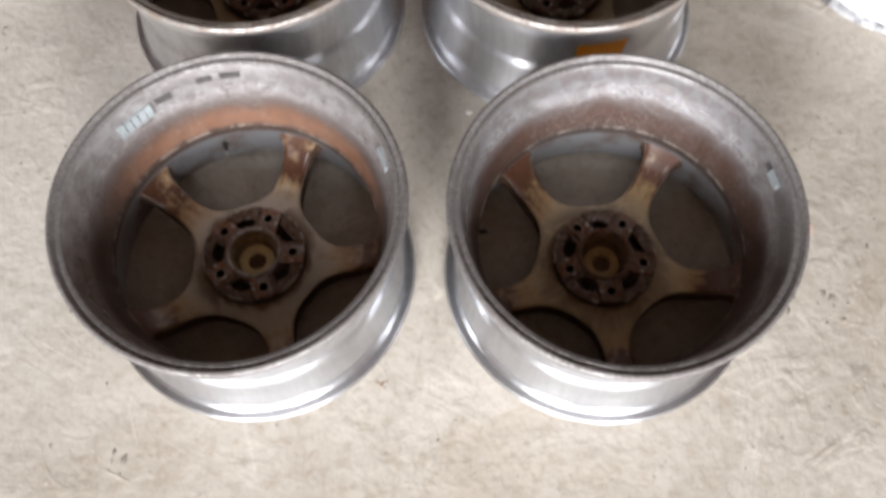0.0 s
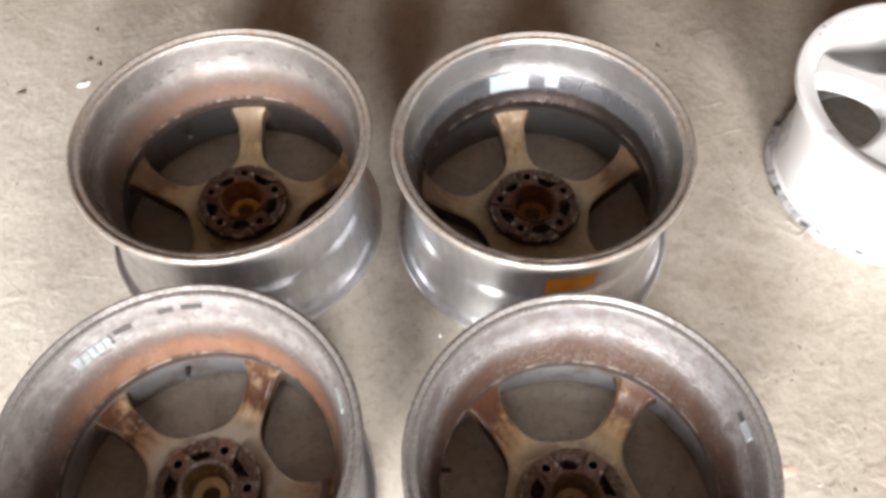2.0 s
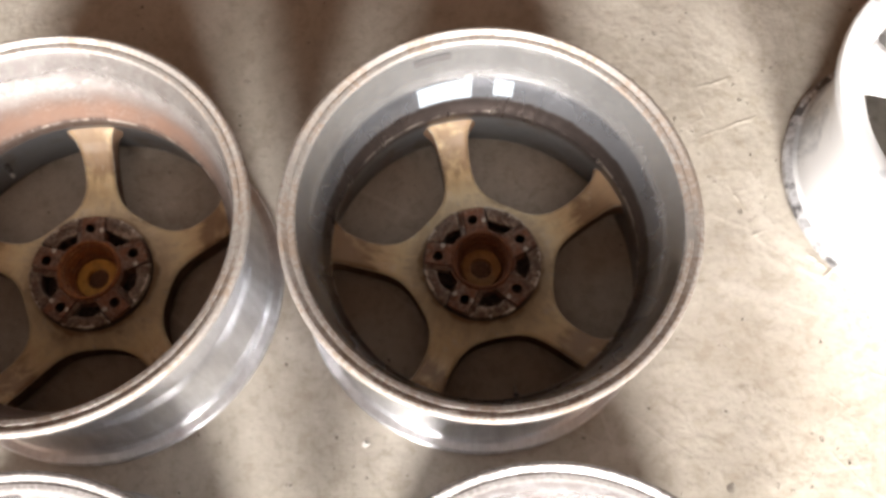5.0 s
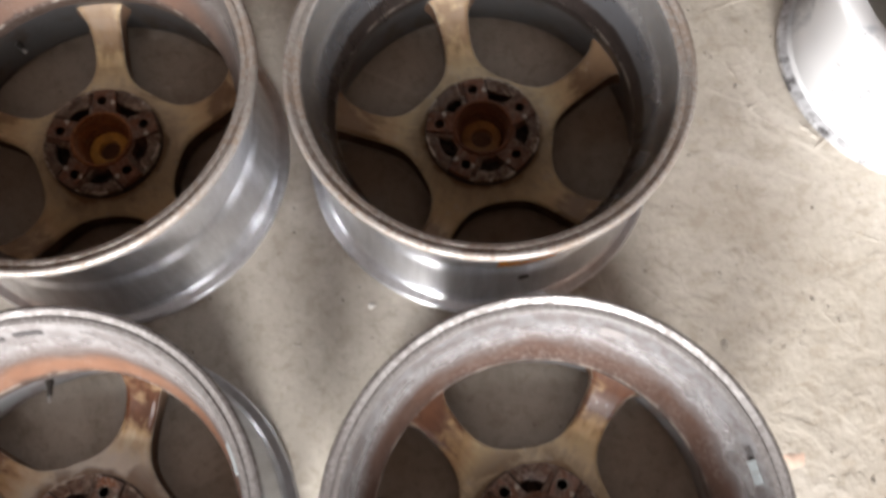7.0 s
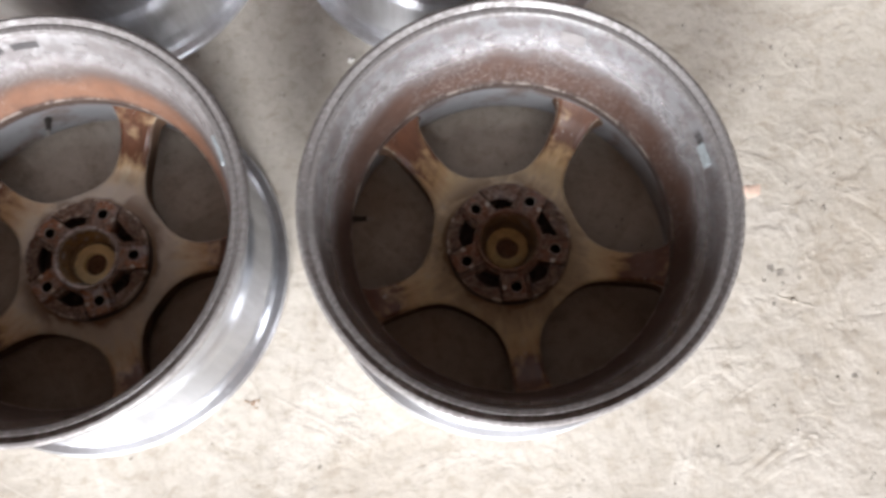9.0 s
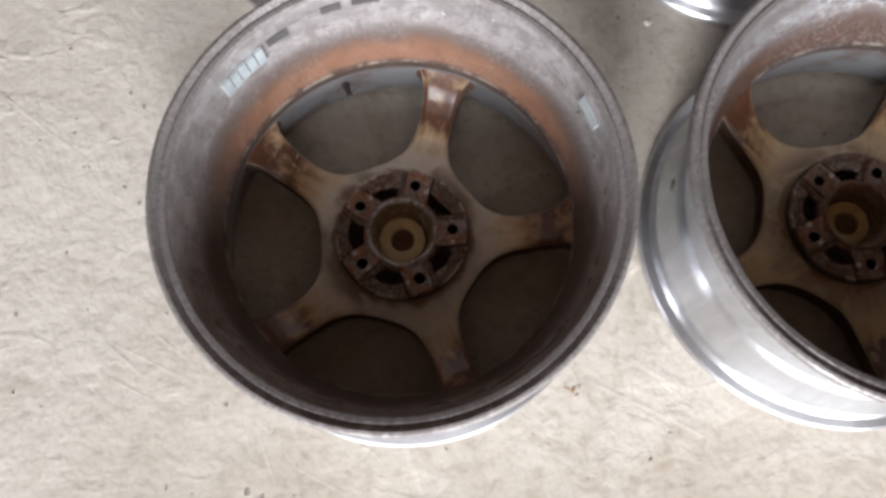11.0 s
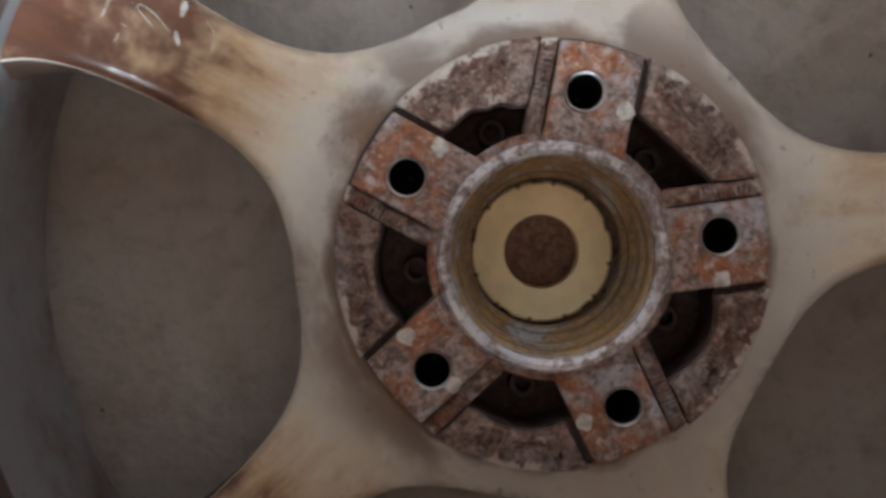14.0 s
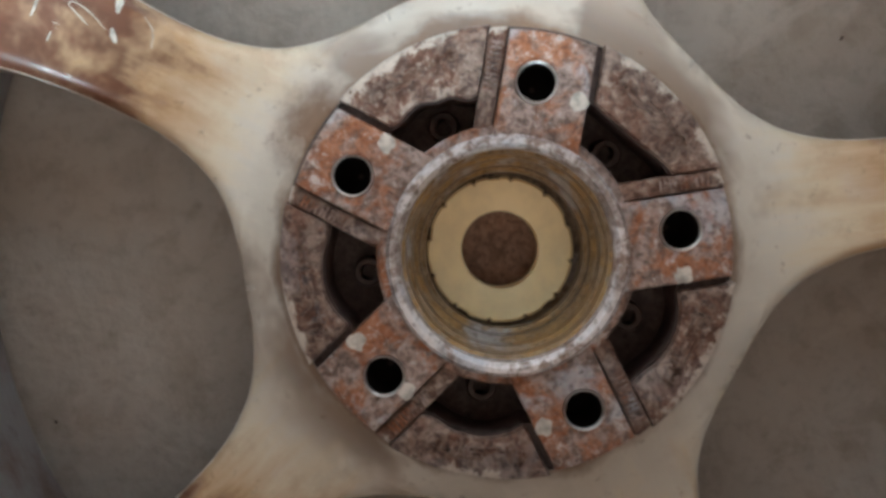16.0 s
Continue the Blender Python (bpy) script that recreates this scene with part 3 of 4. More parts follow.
slab("ceiling", (X0 - 0.2, Y0 - 0.2, H, X1 + 0.2, Y1 + 0.2, H + 0.15), ROOFING, "plain dark brown board ceiling over the garage")
slab("ground", (-60, -60, -0.25, 60, Y0 - 0.2, -0.03), YARD, "pale concrete yard outside the open door")

# ---- the five-spoke wheels, lying face down ----
OUTER = [(0.2315, 0.2440), (0.2330, 0.2420), (0.2337, 0.2365), (0.2318, 0.2315), (0.2245, 0.2285), (0.2198, 0.2230), (0.2185, 0.2050), (0.2190, 0.1985),
         (0.2172, 0.1920), (0.2142, 0.1720), (0.2112, 0.1500), (0.2075, 0.1300), (0.2048, 0.1160), (0.2046, 0.1100), (0.2092, 0.1035), (0.2110, 0.0985),
         (0.2105, 0.0800), (0.2140, 0.0560), (0.2180, 0.0430), (0.2192, 0.0370), (0.2180, 0.0300), (0.2186, 0.0180), (0.2230, 0.0135), (0.2325, 0.0118),
         (0.2350, 0.0085), (0.2350, 0.0030), (0.2335, 0.0005), (0.2280, 0.0)]
INNER = [(0.2245, 0.003), (0.2125, 0.006), (0.2050, 0.013), (0.2020, 0.035), (0.1995, 0.062), (0.1945, 0.085), (0.1890, 0.104), (0.1870, 0.117), (0.1867, 0.1205),
         (0.1876, 0.1228), (0.1918, 0.1310), (0.1960, 0.1480), (0.2010, 0.1765), (0.2038, 0.1810), (0.2085, 0.2030), (0.2122, 0.2250), (0.2138, 0.2365),
         (0.2158, 0.2402), (0.2205, 0.2412), (0.2222, 0.2396), (0.2240, 0.2412), (0.2285, 0.2446)]
PROFILE = OUTER + INNER
# half outline of a spoke: along it, and half its width
EDGE = smooth_curve([(0.0774, 0.05625), (0.0852, 0.0460), (0.0942, 0.0364), (0.1055, 0.0281), (0.119, 0.0227), (0.133, 0.0200), (0.150, 0.0194),
                     (0.165, 0.0202), (0.177, 0.0218), (0.1850, 0.0248), (0.1908, 0.0298), (0.1942, 0.0355)], 5)
CROWN = [(0.0725, 0.0600), (0.0765, 0.0570), (0.080, 0.0530), (0.084, 0.0495), (0.089, 0.0466), (0.095, 0.0445), (0.102, 0.0430), (0.110, 0.0422), (0.125, 0.0430), (0.140, 0.0470), (0.155, 0.0545), (0.170, 0.0645),
         (0.180, 0.0745), (0.188, 0.0850), (0.197, 0.0960)]


def spoke_mesh():
    rows = [(r, radians(36)) for r in (0.0725, 0.0750, 0.0772, 0.0798, 0.0828, 0.0865, 0.0912)]
    rows += [(math.hypot(x, y), math.atan2(y, x)) for x, y in EDGE]
    edge = np.array([(x, s * y) for x, y in EDGE for s in (1, -1)])
    cr, cz = [c[0] for c in CROWN], [c[1] for c in CROWN]
    n = 22
    bm = bmesh.new()
    top, low = [], []
    for r, a in rows:
        t_row, l_row = [], []
        for k in range(n + 1):
            v = -1 + 2 * k / n
            v = math.copysign(1 - (1 - abs(v)) ** 1.7, v)
            x, y = r * math.cos(a * v), r * math.sin(a * v)
            d = np.sqrt(((edge - (x, y)) ** 2).sum(1)).min()
            z = float(np.interp(r, cr, cz))
            fillet = max(0.0, 1 - d / 0.0055)
            t_row.append(bm.verts.new((x, y, z - 0.0042 * fillet ** 2)))
            l_row.append(bm.verts.new((x, y, max(0.010, z - 0.032))))
        top.append(t_row)
        low.append(l_row)
    for i in range(len(rows) - 1):
        for k in range(n):
            f = bm.faces.new((top[i][k], top[i][k + 1], top[i + 1][k + 1], top[i + 1][k]))
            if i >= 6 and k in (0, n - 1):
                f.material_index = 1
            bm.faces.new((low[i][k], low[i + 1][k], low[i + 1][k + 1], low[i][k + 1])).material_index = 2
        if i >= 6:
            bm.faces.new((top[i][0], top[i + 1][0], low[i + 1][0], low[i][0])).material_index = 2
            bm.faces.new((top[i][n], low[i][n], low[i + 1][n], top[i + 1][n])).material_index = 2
    me = bpy.data.meshes.new("spoke")
    bmesh.ops.recalc_face_normals(bm, faces=bm.faces)
    bm.to_mesh(me)
    bm.free()
    me.polygons.foreach_set("use_smooth", [True] * len(me.polygons))
    me.set_sharp_from_angle(angle=radians(60))
    return me


def arc(r, a0, a1, n):
    return [(r * math.cos(a0 + (a1 - a0) * i / n), r * math.sin(a0 + (a1 - a0) * i / n)) for i in range(n + 1)]


def to_mesh(name, bm, sharp=35):
    me = bpy.data.meshes.new(name)
    bmesh.ops.recalc_face_normals(bm, faces=bm.faces)
    bm.to_mesh(me)
    bm.free()
    me.polygons.foreach_set("use_smooth", [True] * len(me.polygons))
    me.set_sharp_from_angle(angle=radians(sharp))
    return me


BOLT, PADZ = 0.05715, 0.0735
Y_LOW, Y_HIGH = -0.0175, 0.0113  # a lug pad, either side of its bolt


def lug_mesh():
    out = arc(0.0738, math.asin(Y_LOW / 0.0738), math.asin(Y_HIGH / 0.0738), 10)
    inn = arc(0.0385, math.asin(Y_HIGH / 0.0385), math.asin(Y_LOW / 0.0385), 8)
    hole = [(BOLT + 0.0068 * math.cos(2 * math.pi * i / 40), 0.0068 * math.sin(2 * math.pi * i / 40)) for i in range(40)]
    return to_mesh("lug_pad", plate(out + inn, [hole], 0.045, PADZ, 0.0014))


def rounded(points, cut=0.2, per=4):
    """A closed outline with its corners rounded off."""
    out = []
    p = [Vector(q) for q in points]
    for i, b in enumerate(p):
        a, c = p[i - 1], p[(i + 1) % len(p)]
        s0, s1 = b.lerp(a, min(0.45, cut * 0.012 / (a - b).length)), b.lerp(c, min(0.45, cut * 0.012 / (c - b).length))
        for k in range(per + 1):
            t = k / per
            out.append(tuple(s0 * (1 - t) ** 2 + b * 2 * t * (1 - t) + s1 * t * t))
    return out


POCKETS = {"wide": [(0.0600, 21.5), (0.0616, 29.0), (0.0620, 38.0), (0.0600, 46.0), (0.0580, 50.5), (0.0432, 46.0), (0.0418, 36.0), (0.0425, 31.0), (0.0478, 24.2)],
           "corner": [(0.0598, 21.0), (0.0565, 35.0), (0.0572, 50.0), (0.0432, 46.0), (0.0422, 36.0), (0.0462, 28.0)],
           "star": [(0.0532, 24.0), (0.0556, 29.0), (0.0560, 34.5), (0.0580, 40.0), (0.0566, 48.5), (0.0435, 44.0), (0.0425, 38.0), (0.0457, 25.6)]}


def polar(points):
    return [(r * math.cos(radians(a)), r * math.sin(radians(a))) for r, a in points]


def band(kind, r1, y0, y1, grow=0.0):
    """Outline of the outer part of a ring sector between two lug pads, round the outside of its pocket."""
    out = arc(r1, math.asin(y0 / r1), radians(72) - math.asin(y1 / r1), 18)
    edge = [(r + grow, a) for r, a in POCKETS[kind] if r > 0.05][::-1]
    first, last = edge[0][0] + 0.0006, edge[-1][0] + 0.0006
    edge = [(first, 72 - math.degrees(math.asin(y1 / first)))] + edge + [(last, math.degrees(math.asin(y0 / last)))]
    return out + [p[:2] for p in smooth_curve([(*q, 0.0) for q in polar(edge)], 4)]


def segment_mesh(kind):
    """The cast segment between two lug pads, outside its pocket."""
    return to_mesh("cast_segment", plate(band(kind, 0.0757, 0.0180, 0.0200), [], 0.052, 0.0718, 0.0016))


def web_mesh(kind):
    """The lower web that closes the grooves beside the pads."""
    return to_mesh("hub_web", plate(band(kind, 0.0735, 0.0100, 0.0165, -0.0008), [], 0.048, 0.0685, 0.0006))


def rib_mesh():
    """The narrow number rib beside a lug pad."""
    y0, y1 = Y_HIGH + 0.0004, Y_HIGH + 0.0066
    return to_mesh("number_rib", plate(rounded([(0.0402, y0), (0.0742, y0), (0.0728, y1), (0.0402, y1), (0.0384, y1 - 0.002), (0.0384, y0 + 0.002)], 0.12), [], 0.060, 0.0708, 0.0012))


def chip_mesh(seed):
    """A flake of pale old paint on a lug pad."""
    rng = random.Random(seed)
    n = 14
    grow = [rng.uniform(0.7, 1.1) for _ in range(n)]
    loop = [(0.0034 * grow[i] * math.cos(2 * math.pi * i / n), min(0.0030, 0.0034 * grow[i] * math.sin(2 * math.pi * i / n))) for i in range(n)]
    return to_mesh("paint_chip", plate(loop, [], 0.0, 0.00025))


def letters_mesh():
    """A worn raised inscription along a cast segment, as plain strokes."""
    bm = bmesh.new()
    rng = random.Random(5)
    for i in range(7):
        a = radians(24.5 + i * 4.3)
        for k in range(3):
            m = pose(0, 0, 0, 0, 0, math.degrees(a)) @ pose(0.0670 + rng.uniform(-0.0022, 0.0022), rng.uniform(-0.0014, 0.0014), 0.0723, 0, 0, rng.choice((0, 90, 35, -35)))
            bmesh.ops.create_cube(bm, size=1, matrix=m @ Matrix.Diagonal((0.0046, 0.0009, 0.0011, 1)))
    return to_mesh("cast_lettering", bm)


def digits_mesh():
    """Five raised bars in place of worn cast figures."""
    bm = bmesh.new()
    for i in range(5):
        x = 0.0525 + i * 0.0034
        for dims in ((x, Y_HIGH + 0.0016, x + 0.0007, Y_HIGH + 0.0056), (x + 0.0016, Y_HIGH + 0.0016, x + 0.0023, Y_HIGH + 0.0056), (x, Y_HIGH + 0.0033, x + 0.0023, Y_HIGH + 0.0039)):
            q = box(dims[0], dims[1], 0.0714, dims[2], dims[3], 0.0722)
            me = bpy.data.meshes.new("stroke")
            q.to_mesh(me)
            q.free()
            bm.from_mesh(me)
            bpy.data.meshes.remove(me)
    return to_mesh("cast_number", bm)


def patch(r0, r1, a0, a1, z0, z1, lift=0.0008, thick=0.0005, n=10):
    """A thin label bent round a barrel; r0 at z0, r1 at z1, angles in degrees. lift is towards the axis where negative."""
    bm = bmesh.new()
    rows = []
    for k in (0, 1):
        off = lift + (thick if lift > 0 else -thick) * k
        for r, z in ((r0, z0), (r1, z1)):
            rows.append([bm.verts.new(((r + off) * math.cos(radians(a0 + (a1 - a0) * i / n)), (r + off) * math.sin(radians(a0 + (a1 - a0) * i / n)), z)) for i in range(n + 1)])
    q = [rows[0], rows[1], rows[3], rows[2]]
    for j in range(4):
        a, b = q[j], q[(j + 1) % 4]
        for i in range(n):
            bm.faces.new((a[i], a[i + 1], b[i + 1], b[i]))
    bm.faces.new([r[0] for r in q])
    bm.faces.new([r[n] for r in q])
    return bm


def wall_r(z):
    pts = sorted((q[1], q[0]) for q in INNER[8:17])
    return float(np.interp(z, [p[0] for p in pts], [p[1] for p in pts]))


def outer_r(z):
    pts = sorted((q[1], q[0]) for q in OUTER[5:18])
    return float(np.interp(z, [p[0] for p in pts], [p[1] for p in pts]))


def valve(parent, a):
    """A snap-in rubber valve in the barrel, pointing inwards, with its brass tip."""
    prof = [(0.0, 0.0), (0.0048, 0.0), (0.0048, 0.003), (0.0036, 0.006), (0.0032, 0.018), (0.0027, 0.024), (0.0, 0.024)]
    v = part("valve_stem", lathe(prof, 20, False), RUBBER, parent, "dusty black rubber valve stem")
    m = pose(0, 0, 0, 0, 0, a) @ pose(0.196, 0, 0.066, 0, -62, 0)
    v.matrix_local = m
    foot = part("valve_foot", lathe([(0.0, 0.0), (0.0070, 0.0), (0.0076, 0.0008), (0.0072, 0.0022), (0.0030, 0.0030), (0.0, 0.0026)], 20, False), RUBBER, v)
    foot.matrix_local = m.inverted() @ pose(0, 0, 0, 0, 0, a) @ pose(0.2098, 0, 0.080, 0, 90, 0)
    part("valve_tip", lathe([(0.0, 0.0235), (0.0024, 0.0235), (0.0024, 0.0315), (0.0018, 0.033), (0.0, 0.033)], 16, False), BARE, v)
    return v


def swollen(profile, k=0.006):
    """The same section, slightly larger towards the upper flange."""
    return [(r * (1 + k * min(1.0, max(0.0, (z - 0.05) / 0.1))), z) for r, z in profile]


MESH = {"wide_barrel": to_mesh("barrel", lathe(swollen(PROFILE), 176, True, len(OUTER) - 1), 28),
        "barrel": to_mesh("barrel", lathe(PROFILE, 176, True, len(OUTER) - 1), 28), "spoke": spoke_mesh(), "lug": lug_mesh(), **{"segment_" + k: segment_mesh(k) for k in POCKETS}, **{"web_" + k: web_mesh(k) for k in POCKETS},
        "rib": rib_mesh(), "digits": digits_mesh(), "letters": letters_mesh(),
        "base": to_mesh("hub_base", lathe([(0.030, 0.020), (0.0758, 0.020), (0.0764, 0.060), (0.0760, 0.0640), (0.0750, 0.0660), (0.0725, 0.0655), (0.0700, 0.0640), (0.0690, 0.050), (0.030, 0.050)], 96)),
        "collar": to_mesh("bore_collar", lathe([(0.0400, 0.060), (0.0398, 0.0748), (0.0386, 0.0762), (0.0368, 0.0762), (0.0352, 0.0745), (0.0348, 0.060)], 96)),
        "bore": to_mesh("bore_sleeve", lathe([(0.0352, 0.0700), (0.0338, 0.0690), (0.0336, 0.062), (0.0324, 0.0605), (0.0320, 0.0540), (0.0306, 0.0525), (0.0296, 0.0460), (0.0284, 0.0450), (0.0280, 0.030), (0.0345, 0.030)], 96)),
        "land": to_mesh("bore_land", lathe([(0.0385, 0.055), (0.0434, 0.055), (0.0434, 0.0698), (0.0424, 0.0712), (0.0385, 0.0712)], 96)),
        "floor_ring": to_mesh("cap_seat", lathe([(0.0302, 0.0370), (0.0302, 0.0385), (0.0150, 0.0385), (0.0150, 0.0370)], 64)),
        "cap": to_mesh("cap_disc", disc(0.0150, 0.0325)),
        "sleeve": to_mesh("bolt_sleeve", lathe([(0.0069, 0.0715), (0.0069, 0.0736), (0.0067, 0.0741), (0.0063, 0.0738), (0.0062, 0.0715)], 40)),
        "hole": to_mesh("bolt_hole", lathe([(0.0066, 0.0712), (0.0066, 0.0505), (0.0010, 0.0504)], 32, False)),
        "dowel": to_mesh("pocket_hole", lathe([(0.0026, 0.0495), (0.0027, 0.0552), (0.0032, 0.0558), (0.0046, 0.0558), (0.0052, 0.0550), (0.0056, 0.0495)], 24))}


def cap_ring_mesh():
    """The centre cap's ring, with clip notches round its edge."""
    bm = bmesh.new()
    n = 240
    rows = [[] for _ in range(6)]
    for i in range(n):
        a = 2 * math.pi * i / n
        notch = 0.0010 if (i % 20) in (0, 1) else 0.0006 if (i % 48) in range(7, 13) else 0.0
        for row, (r, z) in zip(rows, ((0.0139, 0.0330), (0.0142, 0.0408), (0.0148, 0.0412), (0.0258 - notch, 0.0411), (0.0266 - notch, 0.0404), (0.0270 - notch, 0.0360))):
            row.append(bm.verts.new((r * math.cos(a), r * math.sin(a), z)))
    for k in range(5):
        for i in range(n):
            bm.faces.new((rows[k][i], rows[k][(i + 1) % n], rows[k + 1][(i + 1) % n], rows[k + 1][i]))
    return to_mesh("cap_ring", bm, 40)


MESH["cap_ring"] = cap_ring_mesh()


KINDS = ("star", "wide", "wide", "wide", "corner")
CHIPS = [[(0.0530, -0.0145, 10)], [(0.0520, -0.0146, 180)], [(0.0555, -0.0146, 150), (0.0555, 0.0085, 20)], [(0.0560, -0.0142, 90)], [(0.0560, -0.0148, 200)]]


def alloy_wheel(x, y, spoke_angle, label, outside, inside, lip, paint, pad, bore, cap_paint, valve_angle):
    w = thing("alloy_wheel", x, y, 0.0, spoke_angle, label, "wheel", "alloy wheels on the floor")
    front = pad is not PAD_DARK
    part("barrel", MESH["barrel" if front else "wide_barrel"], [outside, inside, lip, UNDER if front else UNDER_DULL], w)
    for i in range(5):
        turn = pose(0, 0, 0, 0, 0, 72 * i)
        part("spoke", MESH["spoke"], [paint, EDGE_GLINT, SPOKE_SIDE], w).matrix_local = turn
    hub = part("hub_base", MESH["base"], POCKET, w, "dark hub base, shade in its colour")
    for i in range(5):
        turn = pose(0, 0, 0, 0, 0, 72 * i)
        lug = part("lug_pad", MESH["lug"], pad, w)
        lug.matrix_local = turn
        s = part("bolt_sleeve", MESH["sleeve"], BARE if front else pad, lug)
        s.matrix_local = pose(BOLT, 0, 0)
        part("bolt_hole", MESH["hole"], HOLE_SHADE if front else POCKET, lug).matrix_local = pose(BOLT, 0, 0)
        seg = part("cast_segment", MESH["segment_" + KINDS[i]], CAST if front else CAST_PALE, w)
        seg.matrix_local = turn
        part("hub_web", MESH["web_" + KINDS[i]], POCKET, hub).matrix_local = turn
        for k, (cx, cy, turned) in enumerate(CHIPS[i]):
            part("paint_chip", chip_mesh(10 * i + k), CHIP_PAINT, lug).matrix_local = pose(cx, cy, PADZ - 0.0001, 0, 0, turned)
        part("cast_lettering", MESH["letters"], CAST, seg)
        rib = part("number_rib", MESH["rib"], CAST, w)
        rib.matrix_local = turn
        part("cast_number", MESH["digits"], pad, rib)
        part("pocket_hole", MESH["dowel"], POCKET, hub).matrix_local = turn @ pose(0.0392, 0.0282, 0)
    part("bore_collar", MESH["collar"], {PAD: COLLAR, PAD_RED: COLLAR_RUST}.get(pad, bore), w)
    part("bore_sleeve", MESH["bore"], bore, w)
    part("bore_land", MESH["land"], pad, w)
    cap = part("center_cap", MESH["cap_ring"], cap_paint, w, "yellowed plastic back of the centre cap" if front else "rust-stained back of the centre cap")
    if cap_paint is CAP_CREAM:
        cap.matrix_local = pose(-0.0003, 0.0012, 0.0)  # sits slightly off centre
    part("cap_disc", MESH["cap"], CAP_BROWN, cap)
    part("cap_seat", MESH["floor_ring"], SEAT if front else bore, cap)
    valve(w, valve_angle - spoke_angle)
    return w


WA = alloy_wheel(-0.2749, -0.0591, 73.6, "alloy wheel face down on concrete, rust-stained barrel, burnt cream spokes", POLISH, INNER_RUSTY, LIP_BROWN, CREAM_BURNT, PAD, OCHRE, CAP_CREAM, 109.0)
WB = alloy_wheel(0.2403, -0.0564, 60.1, "alloy wheel face down on concrete, oxidised barrel, burnt cream spokes", POLISH, INNER_OXIDE, LIP_BROWN, CREAM_SHADED, PAD_RED, OCHRE_DARK, CAP_TAN, 169.0)
WC = alloy_wheel(-0.3055, 0.4407, 94.7, "alloy wheel face down on concrete, stained barrel, pale spokes, rusty hub", POLISH_DULL, INNER_STAINED, LIP, CREAM_WARM, PAD_DARK, RUST_BORE, CAP_OCHRE, 131.0)
WD = alloy_wheel(0.1928, 0.4489, 101.6, "alloy wheel face down on concrete, shiny barrel with labels", POLISH_DULL, INNER_CLEAN, LIP, CREAM_WARM, PAD_DARK, RUST_DARK, CAP_DIM, 281.6)


def stick(w, angle0, name, mat, a0, a1, z0, z1, label="", outside=False, thick=0.0005):
    """A label on a wheel's barrel, by world angles."""
    rad = outer_r if outside else wall_r
    k = 1.0 if w in (WA, WB) else 1.0055
    return part(name, patch(rad(z0) * k, rad(z1) * k, a0 - angle0, a1 - angle0, z0, z1, 0.0006 if outside else -0.0006, thick), mat, w, label)


# stick-on weights and residue in the dusty wheel
for i in range(5):
    stick(WA, 73.6, "wheel_weight", WEIGHT, 129.6 + 3.2 * i, 132.4 + 3.2 * i, 0.196, 0.216, thick=0.0035)
for a0, a1, z0, z1, m in ((120.5, 127.5, 0.206, 0.217, TAPE), (116.0, 119.8, 0.209, 0.219, RESIDUE), (110.5, 114.0, 0.214, 0.222, RESIDUE), (104.0, 110.0, 0.213, 0.223, TAPE),
                          (78.0, 82.5, 0.209, 0.220, RESIDUE), (93.0, 101.0, 0.214, 0.224, TAPE)):
    stick(WA, 73.6, "glue_residue", m, a0, a1, z0, z1)
stick(WA, 73.6, "wheel_weight", WEIGHT, 16.8, 25.8, 0.214, 0.226, thick=0.003)
# pale scratches on one burnt spoke
burnt = [o for o in WA.children if o.name.startswith("spoke")][1]
crown_r, crown_z = [c[0] for c in CROWN], [c[1] for c in CROWN]


def scratch(points, width):
    """A thin pale scrape that follows the spoke's upper face."""
    bm = bmesh.new()
    rows = []
    pts = smooth_curve([(x, y, 0.0) for x, y in points], 4)
    for i, q in enumerate(pts):
        d = Vector(pts[min(i + 1, len(pts) - 1)]) - Vector(pts[max(i - 1, 0)])
        side = Vector((-d.y, d.x, 0)).normalized() * width * (0.35 + 0.65 * math.sin(math.pi * (i + 0.5) / len(pts)))
        row = []
        for k, up in ((-1, -0.0004), (-0.6, 0.00035), (0.6, 0.00035), (1, -0.0004)):
            p = Vector(q) + side * k
            row.append(bm.verts.new((p.x, p.y, float(np.interp(math.hypot(p.x, p.y), crown_r, crown_z)) + up)))
        rows.append(row)
    for a, b in zip(rows[:-1], rows[1:]):
        for k in range(3):
            bm.faces.new((a[k], a[k + 1], b[k + 1], b[k]))
    return part("paint_scratch", bm, CHIP_PAINT, burnt)


for pts, wd in (([(0.1767, -0.0075), (0.1763, -0.0028), (0.1761, 0.0022)], 0.0005), ([(0.1696, -0.0069), (0.1660, -0.0050), (0.1628, -0.0035)], 0.0005),
                ([(0.1696, -0.0069), (0.1686, -0.0086), (0.1635, -0.0077), (0.1580, -0.0048)], 0.0004), ([(0.1567, -0.0063), (0.1556, -0.0042), (0.1541, -0.0022)], 0.0016),
                ([(0.1571, -0.0118), (0.1577, -0.0150), (0.1582, -0.0175)], 0.0017), ([(0.1498, -0.0150), (0.1459, -0.0121), (0.1439, -0.0061)], 0.0003), ([(0.1706, 0.0039), (0.1705, 0.0074)], 0.0004)):
    scratch(pts, 0.7 * wd)
# the oxidised wheel
stick(WB, 60.1, "glue_residue", RESIDUE, 65.6, 73.4, 0.202, 0.222)
for a0, a1 in ((10.4, 13.6), (13.9, 17.0)):
    stick(WB, 60.1, "wheel_weight", WEIGHT, a0, a1, 0.214, 0.225, thick=0.0035)
stick(WB, 60.1, "glue_residue", TAPE, 17.4, 20.5, 0.216, 0.226)
